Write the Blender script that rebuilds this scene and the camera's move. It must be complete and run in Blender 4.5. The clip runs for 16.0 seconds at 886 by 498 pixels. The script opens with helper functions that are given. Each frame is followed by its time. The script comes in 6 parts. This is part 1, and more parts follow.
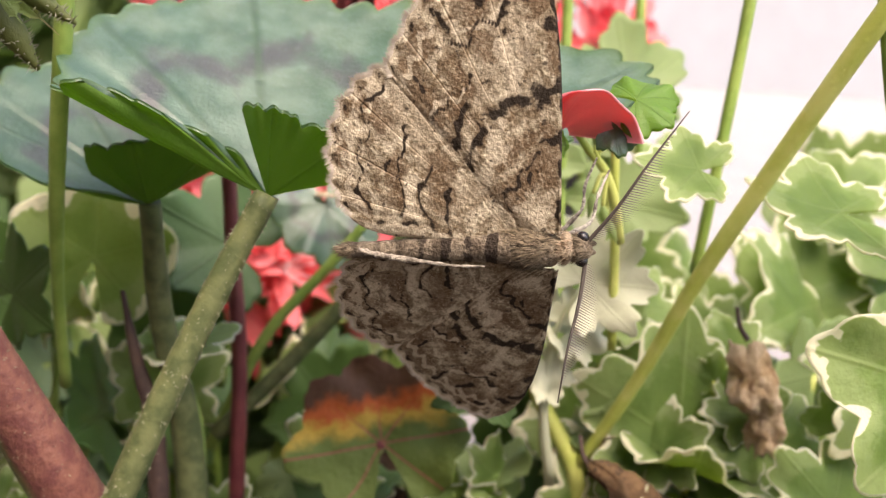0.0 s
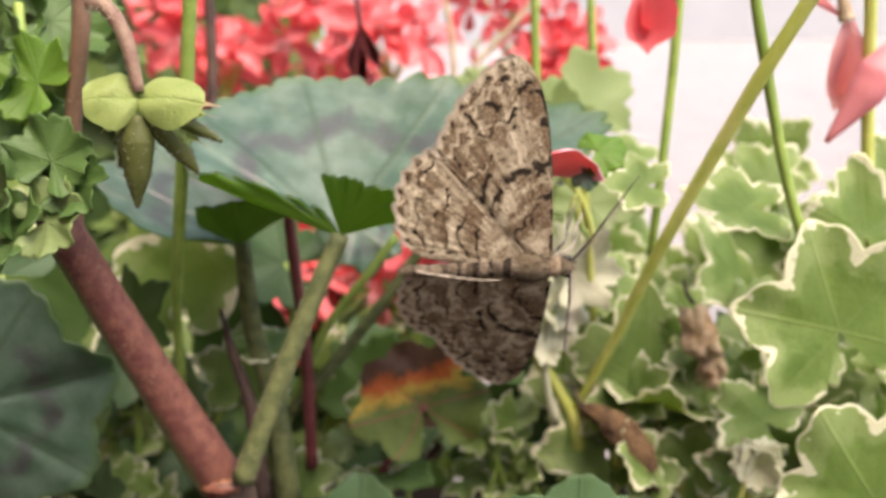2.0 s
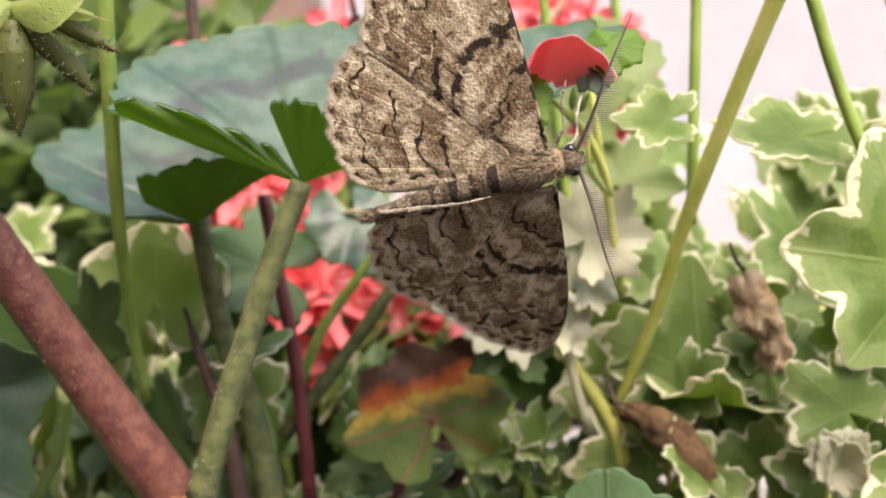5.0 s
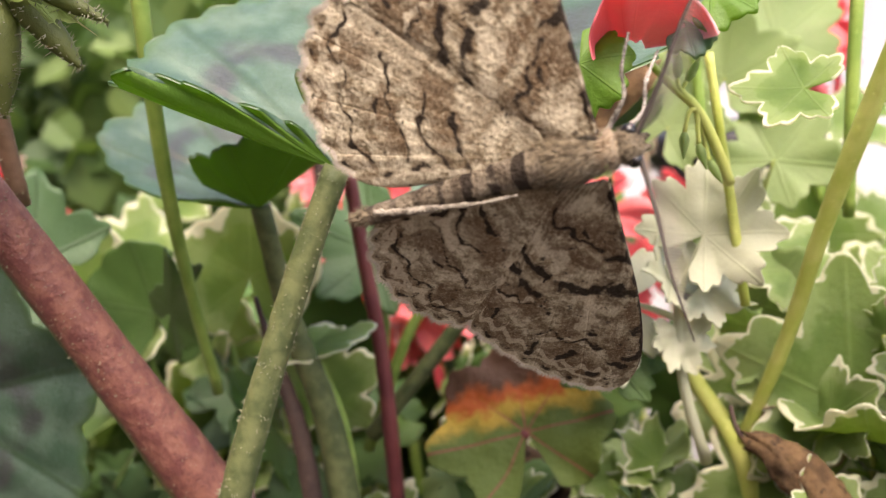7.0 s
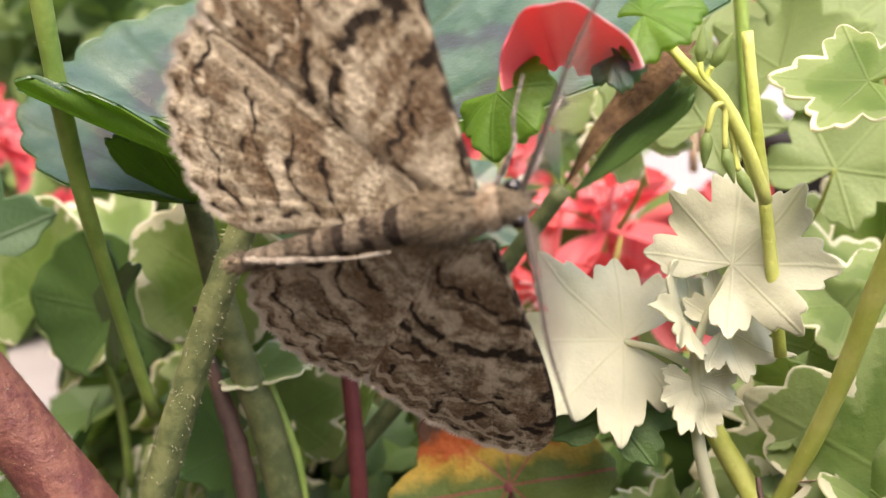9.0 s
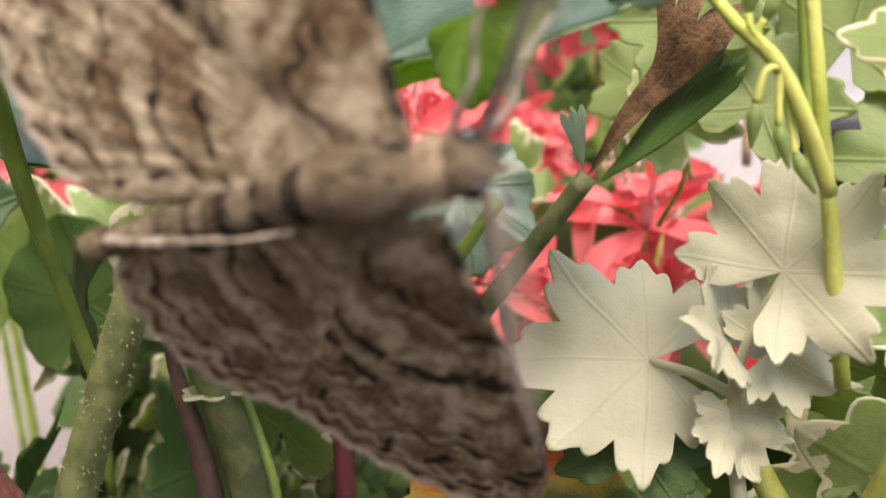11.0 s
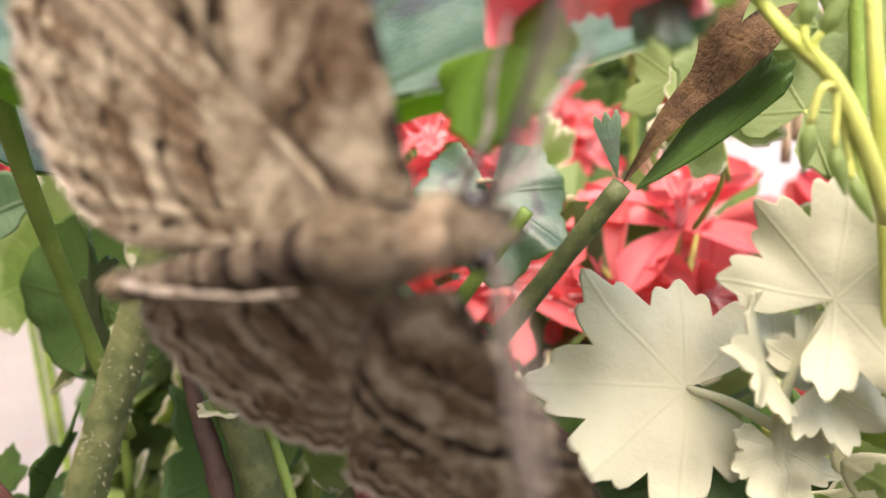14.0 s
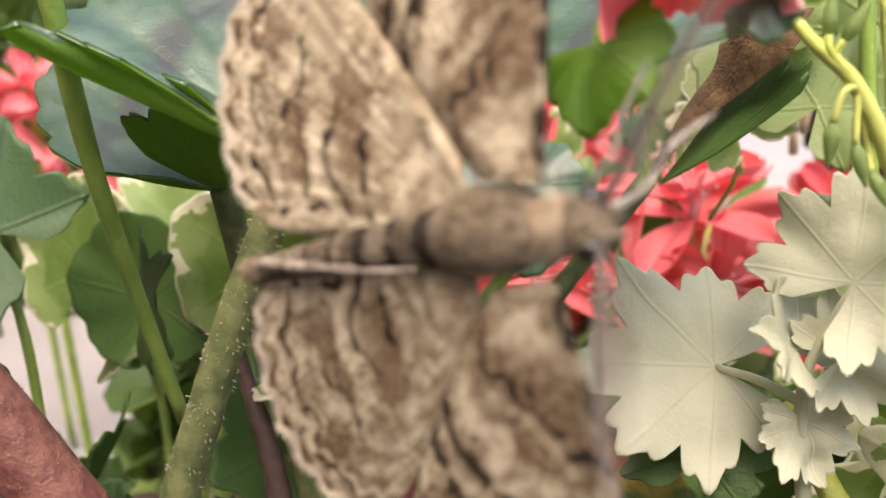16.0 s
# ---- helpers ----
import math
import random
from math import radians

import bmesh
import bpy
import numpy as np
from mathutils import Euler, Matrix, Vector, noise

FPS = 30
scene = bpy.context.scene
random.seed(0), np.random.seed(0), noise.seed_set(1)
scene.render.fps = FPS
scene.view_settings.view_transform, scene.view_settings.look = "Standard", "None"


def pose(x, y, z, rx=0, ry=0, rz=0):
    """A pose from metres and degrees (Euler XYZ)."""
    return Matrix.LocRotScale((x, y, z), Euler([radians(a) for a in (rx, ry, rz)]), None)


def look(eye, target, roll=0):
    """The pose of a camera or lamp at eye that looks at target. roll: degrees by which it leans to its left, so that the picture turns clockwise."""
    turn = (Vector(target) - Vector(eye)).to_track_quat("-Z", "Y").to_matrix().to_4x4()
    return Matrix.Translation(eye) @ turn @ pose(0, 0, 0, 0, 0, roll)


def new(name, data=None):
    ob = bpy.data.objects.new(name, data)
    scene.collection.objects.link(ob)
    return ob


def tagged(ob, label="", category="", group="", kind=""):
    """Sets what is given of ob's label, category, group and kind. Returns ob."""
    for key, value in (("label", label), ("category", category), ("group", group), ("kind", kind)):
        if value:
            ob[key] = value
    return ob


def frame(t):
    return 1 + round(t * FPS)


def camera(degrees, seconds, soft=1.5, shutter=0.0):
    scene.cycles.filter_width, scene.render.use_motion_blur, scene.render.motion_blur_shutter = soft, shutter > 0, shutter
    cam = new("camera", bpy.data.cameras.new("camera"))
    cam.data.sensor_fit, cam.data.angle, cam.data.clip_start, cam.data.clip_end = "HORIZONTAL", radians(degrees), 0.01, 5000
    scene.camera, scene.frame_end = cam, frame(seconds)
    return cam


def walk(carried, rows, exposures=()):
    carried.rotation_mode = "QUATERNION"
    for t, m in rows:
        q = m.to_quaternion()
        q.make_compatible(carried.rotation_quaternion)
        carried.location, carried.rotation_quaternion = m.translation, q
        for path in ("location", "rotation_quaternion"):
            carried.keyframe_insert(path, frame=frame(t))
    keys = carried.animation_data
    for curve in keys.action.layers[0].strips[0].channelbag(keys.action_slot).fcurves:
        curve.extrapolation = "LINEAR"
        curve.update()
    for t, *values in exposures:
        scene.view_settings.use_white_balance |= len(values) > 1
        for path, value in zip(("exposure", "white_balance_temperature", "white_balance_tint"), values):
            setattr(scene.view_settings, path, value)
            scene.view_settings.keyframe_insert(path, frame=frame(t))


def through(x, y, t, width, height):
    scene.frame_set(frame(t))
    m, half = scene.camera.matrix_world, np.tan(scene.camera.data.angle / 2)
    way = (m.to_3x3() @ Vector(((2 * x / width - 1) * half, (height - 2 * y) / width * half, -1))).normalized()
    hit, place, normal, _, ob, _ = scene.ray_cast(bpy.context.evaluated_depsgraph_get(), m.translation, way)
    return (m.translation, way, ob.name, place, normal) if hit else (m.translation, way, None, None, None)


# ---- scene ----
# All lengths below are in units of 12 mm (about the width of the moth's thorax and head); U turns them into metres.
U = 0.012
TAU = 2 * math.pi

cam = camera(49.4, 16.0, 1.3)
cam.data.dof.use_dof = True
cam.data.dof.focus_distance = 6.4 * U
cam.data.dof.aperture_fstop = 42.0

# seconds, place of the eye, yaw to the left, pitch, roll
PATH = [
    (0, -0.565, -5.911, 1.272, 2.87, -12.32, 3.85),
    (0.5, -1.164, -6.877, 1.789, -0.48, -13.27, 3.02),
    (1, -1.014, -8.145, 2.133, 0.19, -13.62, 1.17),
    (1.5, -1.118, -8.806, 2.358, 0.61, -13.46, 0.03),
    (2, -1.029, -8.798, 2.370, 1.05, -13.99, -0.78),
    (2.5, -1.019, -8.591, 2.133, 0.82, -14.43, -0.88),
    (3, -0.987, -7.600, 1.883, 1.10, -14.79, -1.34),
    (3.5, -0.621, -7.190, 1.180, 2.24, -13.98, -1.13),
    (4, -0.375, -7.498, 1.102, 2.52, -11.30, -2.89),
    (4.2, -0.400, -7.735, 0.817, 3.20, -8.23, -3.31),
    (6.3, 0.440, -5.823, 0.453, 12.41, -8.13, -5.54),
    (6.5, 0.465, -5.764, 0.602, 14.51, -8.74, -5.08),
    (7, 0.887, -5.554, 0.541, 18.88, -9.24, -5.52),
    (7.5, 1.557, -5.501, 0.536, 21.82, -9.79, -5.34),
    (8, 1.805, -5.506, 0.607, 22.50, -9.62, -4.31),
    (8.5, 1.659, -4.816, 0.737, 23.02, -11.06, -3.65),
    (9, 1.068, -3.690, 0.444, 22.88, -9.81, -3.53),
    (9.2, 1.019, -3.381, 0.380, 23.28, -9.59, -3.42),
    (11.3, 0.936, -2.404, 0.227, 26.84, -10.29, -2.49),
    (11.5, 0.901, -2.352, 0.252, 27.61, -10.82, -2.41),
    (12, 0.820, -2.231, 0.310, 29.39, -12.04, -2.23),
    (12.5, 0.806, -2.131, 0.316, 28.09, -11.81, -1.93),
    (13, 0.935, -2.292, 0.192, 28.94, -10.15, -0.98),
    (13.5, 0.781, -2.170, 0.348, 27.76, -11.40, -2.91),
    (14, 0.827, -2.124, 0.386, 27.76, -11.04, -2.47),
    (14.5, 0.936, -2.147, 0.417, 27.14, -10.88, -3.35),
    (15, 0.914, -2.433, 0.414, 27.55, -11.46, -2.30),
    (15.5, 0.853, -2.473, 0.418, 27.54, -11.55, -2.95),
    (16, 0.771, -2.652, 0.472, 27.73, -11.40, -3.07),
]


def eye_pose(x, y, z, yaw, pitch, roll):
    a, b = radians(yaw), radians(pitch)
    ahead = Vector((-math.sin(a) * math.cos(b), math.cos(a) * math.cos(b), math.sin(b)))
    e = Vector((x, y, z)) * U
    return look(e, e + ahead, roll)


walk(cam, [(t, eye_pose(*row)) for t, *row in PATH], exposures=[(t, stops + 0.05, 7250, 17) for t, stops in ((0.0, 1.73), (1.0, 1.66), (4.0, 1.62), (7.0, 1.91), (8.5, 1.87), (9.2, 1.76), (11.5, 1.52), (12.0, 1.70), (13.2, 1.74), (13.8, 1.87), (14.8, 1.87), (15.0, 1.68), (15.5, 1.72), (16.0, 1.67))])

# ---- daylight: bright overcast sky, a wide soft sun from high above ----
world = bpy.data.worlds.new("sky")
scene.world = world
world.use_nodes = True
wt = world.node_tree
sky = wt.nodes.new("ShaderNodeTexSky")
sky.sky_type, sky.sun_disc = "NISHITA", False
sky.sun_elevation, sky.sun_rotation = radians(60), radians(152)
sky.air_density, sky.dust_density, sky.ozone_density = 1.0, 3.0, 1.0
bg = wt.nodes["Background"]
bg.inputs["Strength"].default_value = 0.15
wt.links.new(sky.outputs["Color"], bg.inputs["Color"])
sun = new("sun", bpy.data.lights.new("sun", "SUN"))
sun.data.energy, sun.data.angle, sun.data.color = 1.5, radians(40), (1.0, 0.95, 0.86)
sun.matrix_world = look((0.7, -1.3, 2.6), (0, 0, 0))


# ---- materials ----
class Mat:
    """A small helper to wire a node material."""

    def __init__(self, name, rough=0.6, spec=0.3, translucent=0.0):
        self.m = bpy.data.materials.new(name)
        self.m.use_nodes = True
        self.t = self.m.node_tree
        self.bsdf = self.t.nodes["Principled BSDF"]
        self.bsdf.inputs["Roughness"].default_value = rough
        self.bsdf.inputs["Specular IOR Level"].default_value = spec
        self.trans = None
        if translucent > 0:
            self.trans = self.node("ShaderNodeBsdfTranslucent")
            mix = self.node("ShaderNodeMixShader")
            mix.inputs[0].default_value = translucent
            out = self.t.nodes["Material Output"]
            self.link(self.bsdf.outputs[0], mix.inputs[1])
            self.link(self.trans.outputs[0], mix.inputs[2])
            self.link(mix.outputs[0], out.inputs[0])
        self.coord = self.node("ShaderNodeTexCoord")

    def node(self, kind):
        return self.t.nodes.new(kind)

    def link(self, a, b):
        self.t.links.new(a, b)

    def put(self, value, socket):
        if isinstance(value, bpy.types.NodeSocket):
            self.link(value, socket)
        elif isinstance(value, tuple) and len(value) == 3:
            socket.default_value = (*value, 1.0)
        else:
            socket.default_value = value

    def noise(self, scale, detail=4.0, rough=0.6, coord=None, distortion=0.0):
        n = self.node("ShaderNodeTexNoise")
        n.inputs["Scale"].default_value = scale / U
        n.inputs["Detail"].default_value = detail
        n.inputs["Roughness"].default_value = rough
        n.inputs["Distortion"].default_value = distortion
        self.link(coord or self.coord.outputs["Object"], n.inputs["Vector"])
        return n.outputs["Fac"]

    def voronoi(self, scale, feature="F1"):
        n = self.node("ShaderNodeTexVoronoi")
        n.feature = feature
        n.inputs["Scale"].default_value = scale / U
        self.link(self.coord.outputs["Object"], n.inputs["Vector"])
        return n.outputs["Distance"]

    def attr(self, name):
        n = self.node("ShaderNodeAttribute")
        n.attribute_name = name
        return n.outputs["Fac"]

    def math(self, op, a, b=0.0, c=0.0):
        n = self.node("ShaderNodeMath")
        n.operation = op
        for i, v in enumerate((a, b, c)):
            self.put(v, n.inputs[i])
        return n.outputs[0]

    def step(self, value, lo, hi, a=0.0, b=1.0):
        n = self.node("ShaderNodeMapRange")
        n.interpolation_type = "SMOOTHSTEP"
        self.put(value, n.inputs["Value"])
        n.inputs["From Min"].default_value, n.inputs["From Max"].default_value = lo, hi
        n.inputs["To Min"].default_value, n.inputs["To Max"].default_value = a, b
        return n.outputs["Result"]

    def mix(self, fac, a, b):
        n = self.node("ShaderNodeMix")
        n.data_type = "RGBA"
        self.put(fac, n.inputs[0])
        self.put(a, n.inputs[6])
        self.put(b, n.inputs[7])
        return n.outputs[2]

    def random(self):
        return self.node("ShaderNodeObjectInfo").outputs["Random"]

    def color(self, c, through=None):
        self.put(c, self.bsdf.inputs["Base Color"])
        if self.trans:
            self.put(through if through is not None else c, self.trans.inputs["Color"])

    def bump(self, height, strength=0.4, distance=0.02):
        n = self.node("ShaderNodeBump")
        n.inputs["Strength"].default_value = strength
        n.inputs["Distance"].default_value = distance * U
        self.link(height, n.inputs["Height"])
        self.link(n.outputs[0], self.bsdf.inputs["Normal"])
        if self.trans:
            self.link(n.outputs[0], self.trans.inputs["Normal"])


def vein_mask(k, width=0.03):
    """1 on the palmate veins and their branches, from the leaf's own angle and radius."""
    return k.step(k.attr("vein"), 0.0, width, 1.0, 0.0)


def zonal_leaf_material():
    """Blue-green leaf with a dull purple horseshoe zone and paler veins; whitish sky sheen is painted on as mottles."""
    k = Mat("zonal_leaf", 0.38, 0.75, 0.30)
    n = k.noise(3.0, 5)
    fine = k.noise(30.0, 3)
    green = k.mix(k.step(n, 0.35, 0.65), (0.045, 0.092, 0.06), (0.11, 0.17, 0.125))
    rad = k.math("ADD", k.attr("rad"), k.math("MULTIPLY", k.math("SUBTRACT", k.noise(5.0, 4), 0.5), 0.22))
    off = k.math("ABSOLUTE", k.math("SUBTRACT", k.math("FRACT", k.math("MULTIPLY", k.attr("ang"), 7.0)), 0.5))
    rad = k.math("ADD", rad, k.math("MULTIPLY", k.math("SUBTRACT", off, 0.25), -0.35))
    ring = k.math("MULTIPLY", k.step(rad, 0.47, 0.56), k.step(rad, 0.60, 0.70, 1.0, 0.0))
    ring = k.math("MULTIPLY", ring, k.step(k.noise(2.2, 3), 0.30, 0.5))
    c = k.mix(k.math("MULTIPLY", ring, 0.85), green, (0.05, 0.04, 0.055))
    v = vein_mask(k, 0.04)
    c = k.mix(k.math("MULTIPLY", v, 0.75), c, (0.03, 0.065, 0.03))
    c = k.mix(k.math("MULTIPLY", k.step(k.attr("rad"), 0.93, 0.985), 0.7), c, (0.06, 0.12, 0.035))
    # whitish sheen of the sky, painted into the base colour as mottles
    c = k.mix(k.math("MULTIPLY", k.step(k.noise(11, 6, 0.8), 0.52, 0.66), 0.32), c, (0.19, 0.255, 0.205))
    k.color(c, (0.34, 0.60, 0.12))
    k.bump(k.math("ADD", k.math("MULTIPLY", v, -0.3), k.math("ADD", k.math("MULTIPLY", fine, 0.5), k.math("MULTIPLY", n, 0.6))), 0.5, 0.03)
    return k.m


def variegated_leaf_material():
    """Grey-green leaf with an uneven cream margin."""
    k = Mat("variegated_leaf", 0.5, 0.35, 0.5)
    n = k.noise(2.5, 4)
    green = k.mix(k.step(n, 0.3, 0.7), (0.098, 0.172, 0.042), (0.195, 0.285, 0.085))
    inner = k.math("ADD", k.attr("rad"), k.math("MULTIPLY", k.math("SUBTRACT", k.noise(1.8, 4, 0.7), 0.5), 1.0))
    green = k.mix(k.math("MULTIPLY", k.step(inner, 0.62, 0.70), 0.7), green, (0.31, 0.39, 0.17))
    green = k.mix(k.math("MULTIPLY", k.step(k.noise(6.0, 5, 0.7), 0.54, 0.66), 0.5), green, (0.07, 0.135, 0.035))
    sinus = k.math("ABSOLUTE", k.math("SUBTRACT", k.math("FRACT", k.math("MULTIPLY", k.attr("ang"), 5.0)), 0.5))
    broad = k.math("MULTIPLY", k.math("SUBTRACT", k.noise(1.6, 3, 0.6), 0.50), 1.0)
    ragged = k.math("MULTIPLY", k.math("SUBTRACT", k.noise(6.5, 6, 0.75), 0.5), 0.22)
    w = k.math("ADD", k.math("ADD", k.attr("rad"), broad), k.math("ADD", ragged, k.math("MULTIPLY", k.step(sinus, 0.25, 0.5), 0.16)))
    w = k.math("MAXIMUM", w, k.math("ADD", k.attr("rad"), k.math("SUBTRACT", k.math("MULTIPLY", ragged, 0.2), 0.012)))
    c = k.mix(k.step(w, 0.955, 0.975), green, k.mix(k.noise(7.0, 4), (0.68, 0.67, 0.49), (0.83, 0.81, 0.68)))
    v = vein_mask(k, 0.025)
    c = k.mix(k.math("MULTIPLY", v, 0.22), c, (0.40, 0.46, 0.22))
    k.color(c, k.mix(k.step(w, 0.955, 0.975), (0.48, 0.62, 0.17), (0.88, 0.88, 0.62)))
    k.bump(k.math("ADD", k.math("MULTIPLY", v, -0.4), k.math("MULTIPLY", k.noise(9, 5), 0.9)), 0.4, 0.04)
    return k.m


def simple_leaf_material(name, a, b, through, rough=0.5, vein_c=None, scale=3.0, relief=0.5, thin=0.3):
    k = Mat(name, rough, 0.4, thin)
    c = k.mix(k.noise(scale, 5, 0.65), a, b)
    v = vein_mask(k, 0.03)
    if vein_c:
        c = k.mix(k.math("MULTIPLY", v, 0.5), c, vein_c)
    k.color(c, through)
    k.bump(k.math("ADD", k.math("MULTIPLY", v, -0.6), k.math("MULTIPLY", k.noise(22, 3), 0.6)), relief, 0.03)
    return k.m


def sepal_material():
    """Pale lime sepal with net veins and a pink tip."""
    k = Mat("sepal", 0.5, 0.35, 0.35)
    c = k.mix(k.noise(4.0, 5, 0.65), (0.20, 0.29, 0.06), (0.37, 0.43, 0.17))
    v = k.step(k.attr("vein"), 0.0, 0.06, 1.0, 0.0)
    c = k.mix(k.math("MULTIPLY", v, 0.5), c, (0.20, 0.30, 0.07))
    tip = k.math("ADD", k.attr("rad"), k.math("MULTIPLY", k.math("SUBTRACT", k.noise(5.0, 4), 0.5), 0.3))
    c = k.mix(k.math("MULTIPLY", k.step(tip, 0.74, 0.90), 0.8), c, (0.50, 0.28, 0.25))
    k.color(c, (0.42, 0.5, 0.10))
    k.bump(k.math("ADD", k.math("MULTIPLY", v, -0.6), k.noise(15, 4)), 0.5, 0.03)
    return k.m


def stem_material(name, a, b, rough=0.5, scale=2.0):
    k = Mat(name, rough, 0.4)
    c = k.mix(k.step(k.noise(scale, 4), 0.35, 0.65), a, b)
    c = k.mix(k.step(k.noise(14, 4), 0.62, 0.75), c, tuple(min(1, 1.15 * x + 0.008) for x in b))
    k.color(c)
    k.bump(k.noise(18, 4), 0.4, 0.03)
    return k.m


def pink_stem_material():
    """Dusky red stem that turns olive green along its under side, with pale glandular specks."""
    k = Mat("pink_stem", 0.5, 0.45)
    sep = k.node("ShaderNodeSeparateXYZ")
    k.link(k.coord.outputs["Normal"], sep.inputs[0])
    side = k.math("ADD", k.math("ADD", sep.outputs["X"], k.math("MULTIPLY", sep.outputs["Z"], 0.5)), k.math("MULTIPLY", k.math("SUBTRACT", k.noise(3.0, 4), 0.5), 0.7))
    red = k.mix(k.step(k.noise(6.0, 5, 0.7), 0.38, 0.62), (0.115, 0.036, 0.032), (0.20, 0.082, 0.058))
    c = k.mix(k.step(side, -0.75, -0.35), (0.13, 0.135, 0.045), red)
    c = k.mix(k.math("MULTIPLY", k.step(k.noise(26, 3), 0.62, 0.74), 0.35), c, (0.34, 0.22, 0.14))
    k.color(c)
    k.bump(k.noise(20, 4), 0.5, 0.04)
    return k.m


def petal_material(name, a, b, vein, rough=0.45, vary=0.55, fold=0.0):
    k = Mat(name, rough, 0.3, 0.35)
    c = k.mix(k.noise(2.0, 3), a, b)
    c = k.mix(k.math("MULTIPLY", k.random(), vary), c, tuple(0.5 * x + 0.45 for x in b))
    v = k.math("MULTIPLY", k.step(k.attr("vein"), 0.0, 0.05, 1.0, 0.0), 0.6)
    c = k.mix(v, c, vein)
    if fold:
        c = k.mix(k.math("MULTIPLY", k.step(k.math("ADD", k.attr("ang"), k.math("MULTIPLY", k.noise(3.0, 3), 0.2)), 0.52, 0.68), fold), c, (0.90, 0.66, 0.68))
    k.color(c, a)
    k.bump(k.math("ADD", v, k.noise(20, 3)), 0.3, 0.02)
    return k.m


def dry_leaf_material(name, a, b, dark):
    k = Mat(name, 0.8, 0.2, 0.12)
    c = k.mix(k.step(k.noise(3.0, 6, 0.7), 0.3, 0.7), a, b)
    c = k.mix(k.step(k.noise(5.0, 5, 0.7), 0.55, 0.7), c, dark)
    k.color(c)
    k.bump(k.noise(9, 6, 0.7), 0.9, 0.1)
    return k.m


def plain_material(name, a, b, rough=0.7, scale=5.0, bump=0.3, spec=0.3):
    k = Mat(name, rough, spec)
    k.color(k.mix(k.noise(scale, 5, 0.65), a, b))
    k.bump(k.noise(scale * 4, 4), bump, 0.04)
    return k.m


def wing_material(name, tone):
    """Bark-like scales: a mottled grey-beige ground; brown clouds, pale lines and black marks come from the wing's own pattern, with ragged edges."""
    k = Mat(name, 0.85, 0.12, 0.06)

    def tint(c):
        return tuple(x * tone for x in c)

    grain = k.math("ADD", k.math("SUBTRACT", k.noise(24.0, 5, 0.75), 0.5), k.math("MULTIPLY", k.math("SUBTRACT", k.noise(9.0, 4, 0.65), 0.5), 0.9))
    clump = k.noise(10.0, 6, 0.78)

    def ragged(key, lo, hi, amount):
        return k.step(k.math("ADD", k.attr(key), k.math("MULTIPLY", grain, amount)), lo, hi)

    base = k.mix(k.step(clump, 0.40, 0.60), tint((0.19, 0.145, 0.088)), tint((0.52, 0.445, 0.315)))
    wave = k.math("SINE", k.math("ADD", k.math("MULTIPLY", k.attr("rad"), 46.0), k.math("MULTIPLY", k.noise(2.6, 4, 0.6), 22.0)))
    base = k.mix(k.math("MULTIPLY", k.step(wave, 0.55, 0.95), 0.55), base, tint((0.13, 0.085, 0.048)))
    base = k.mix(k.math("MULTIPLY", k.step(wave, -0.6, -0.95), 0.45), base, tint((0.60, 0.515, 0.37)))
    base = k.mix(k.math("MULTIPLY", k.step(k.noise(4.2, 5, 0.7), 0.46, 0.58), 0.65), base, tint((0.16, 0.105, 0.055)))
    base = k.mix(k.math("MULTIPLY", k.step(k.noise(2.0, 4, 0.6), 0.51, 0.62), 0.40), base, tint((0.56, 0.48, 0.345)))
    base = k.mix(k.math("MULTIPLY", ragged("brown", 0.35, 0.80, 1.3), 0.75), base, tint((0.13, 0.078, 0.040)))
    base = k.mix(k.math("MULTIPLY", ragged("pale", 0.52, 0.86, 1.5), 0.62), base, tint((0.64, 0.55, 0.40)))
    speck = k.noise(42, 4, 0.8)
    base = k.mix(k.math("MULTIPLY", k.step(speck, 0.53, 0.64), 0.34), base, tint((0.66, 0.575, 0.42)))
    base = k.mix(k.math("MULTIPLY", k.step(speck, 0.47, 0.36), 0.42), base, tint((0.075, 0.05, 0.032)))
    dots = k.noise(16.0, 4, 0.7)
    base = k.mix(k.math("MULTIPLY", k.step(dots, 0.40, 0.33), 0.85), base, tint((0.04, 0.028, 0.020)))
    base = k.mix(k.math("MULTIPLY", k.step(k.attr("vein"), 0.0, 0.014, 0.25, 0.0), k.step(clump, 0.45, 0.60)), base, tint((0.62, 0.53, 0.41)))
    base = k.mix(k.math("MULTIPLY", k.step(k.attr("black"), 0.05, 0.5), 0.45), base, tint((0.09, 0.056, 0.030)))
    base = k.mix(k.math("MULTIPLY", ragged("black", 0.42, 0.74, 1.8), 0.95), base, (0.020, 0.014, 0.010))
    k.color(base)
    relief = k.math("ADD", k.math("MULTIPLY", k.noise(45, 3), 0.8), k.math("MULTIPLY", k.step(k.attr("vein"), 0.0, 0.03, 1.0, 0.0), 0.25))
    k.bump(relief, 0.8, 0.03)
    return k.m


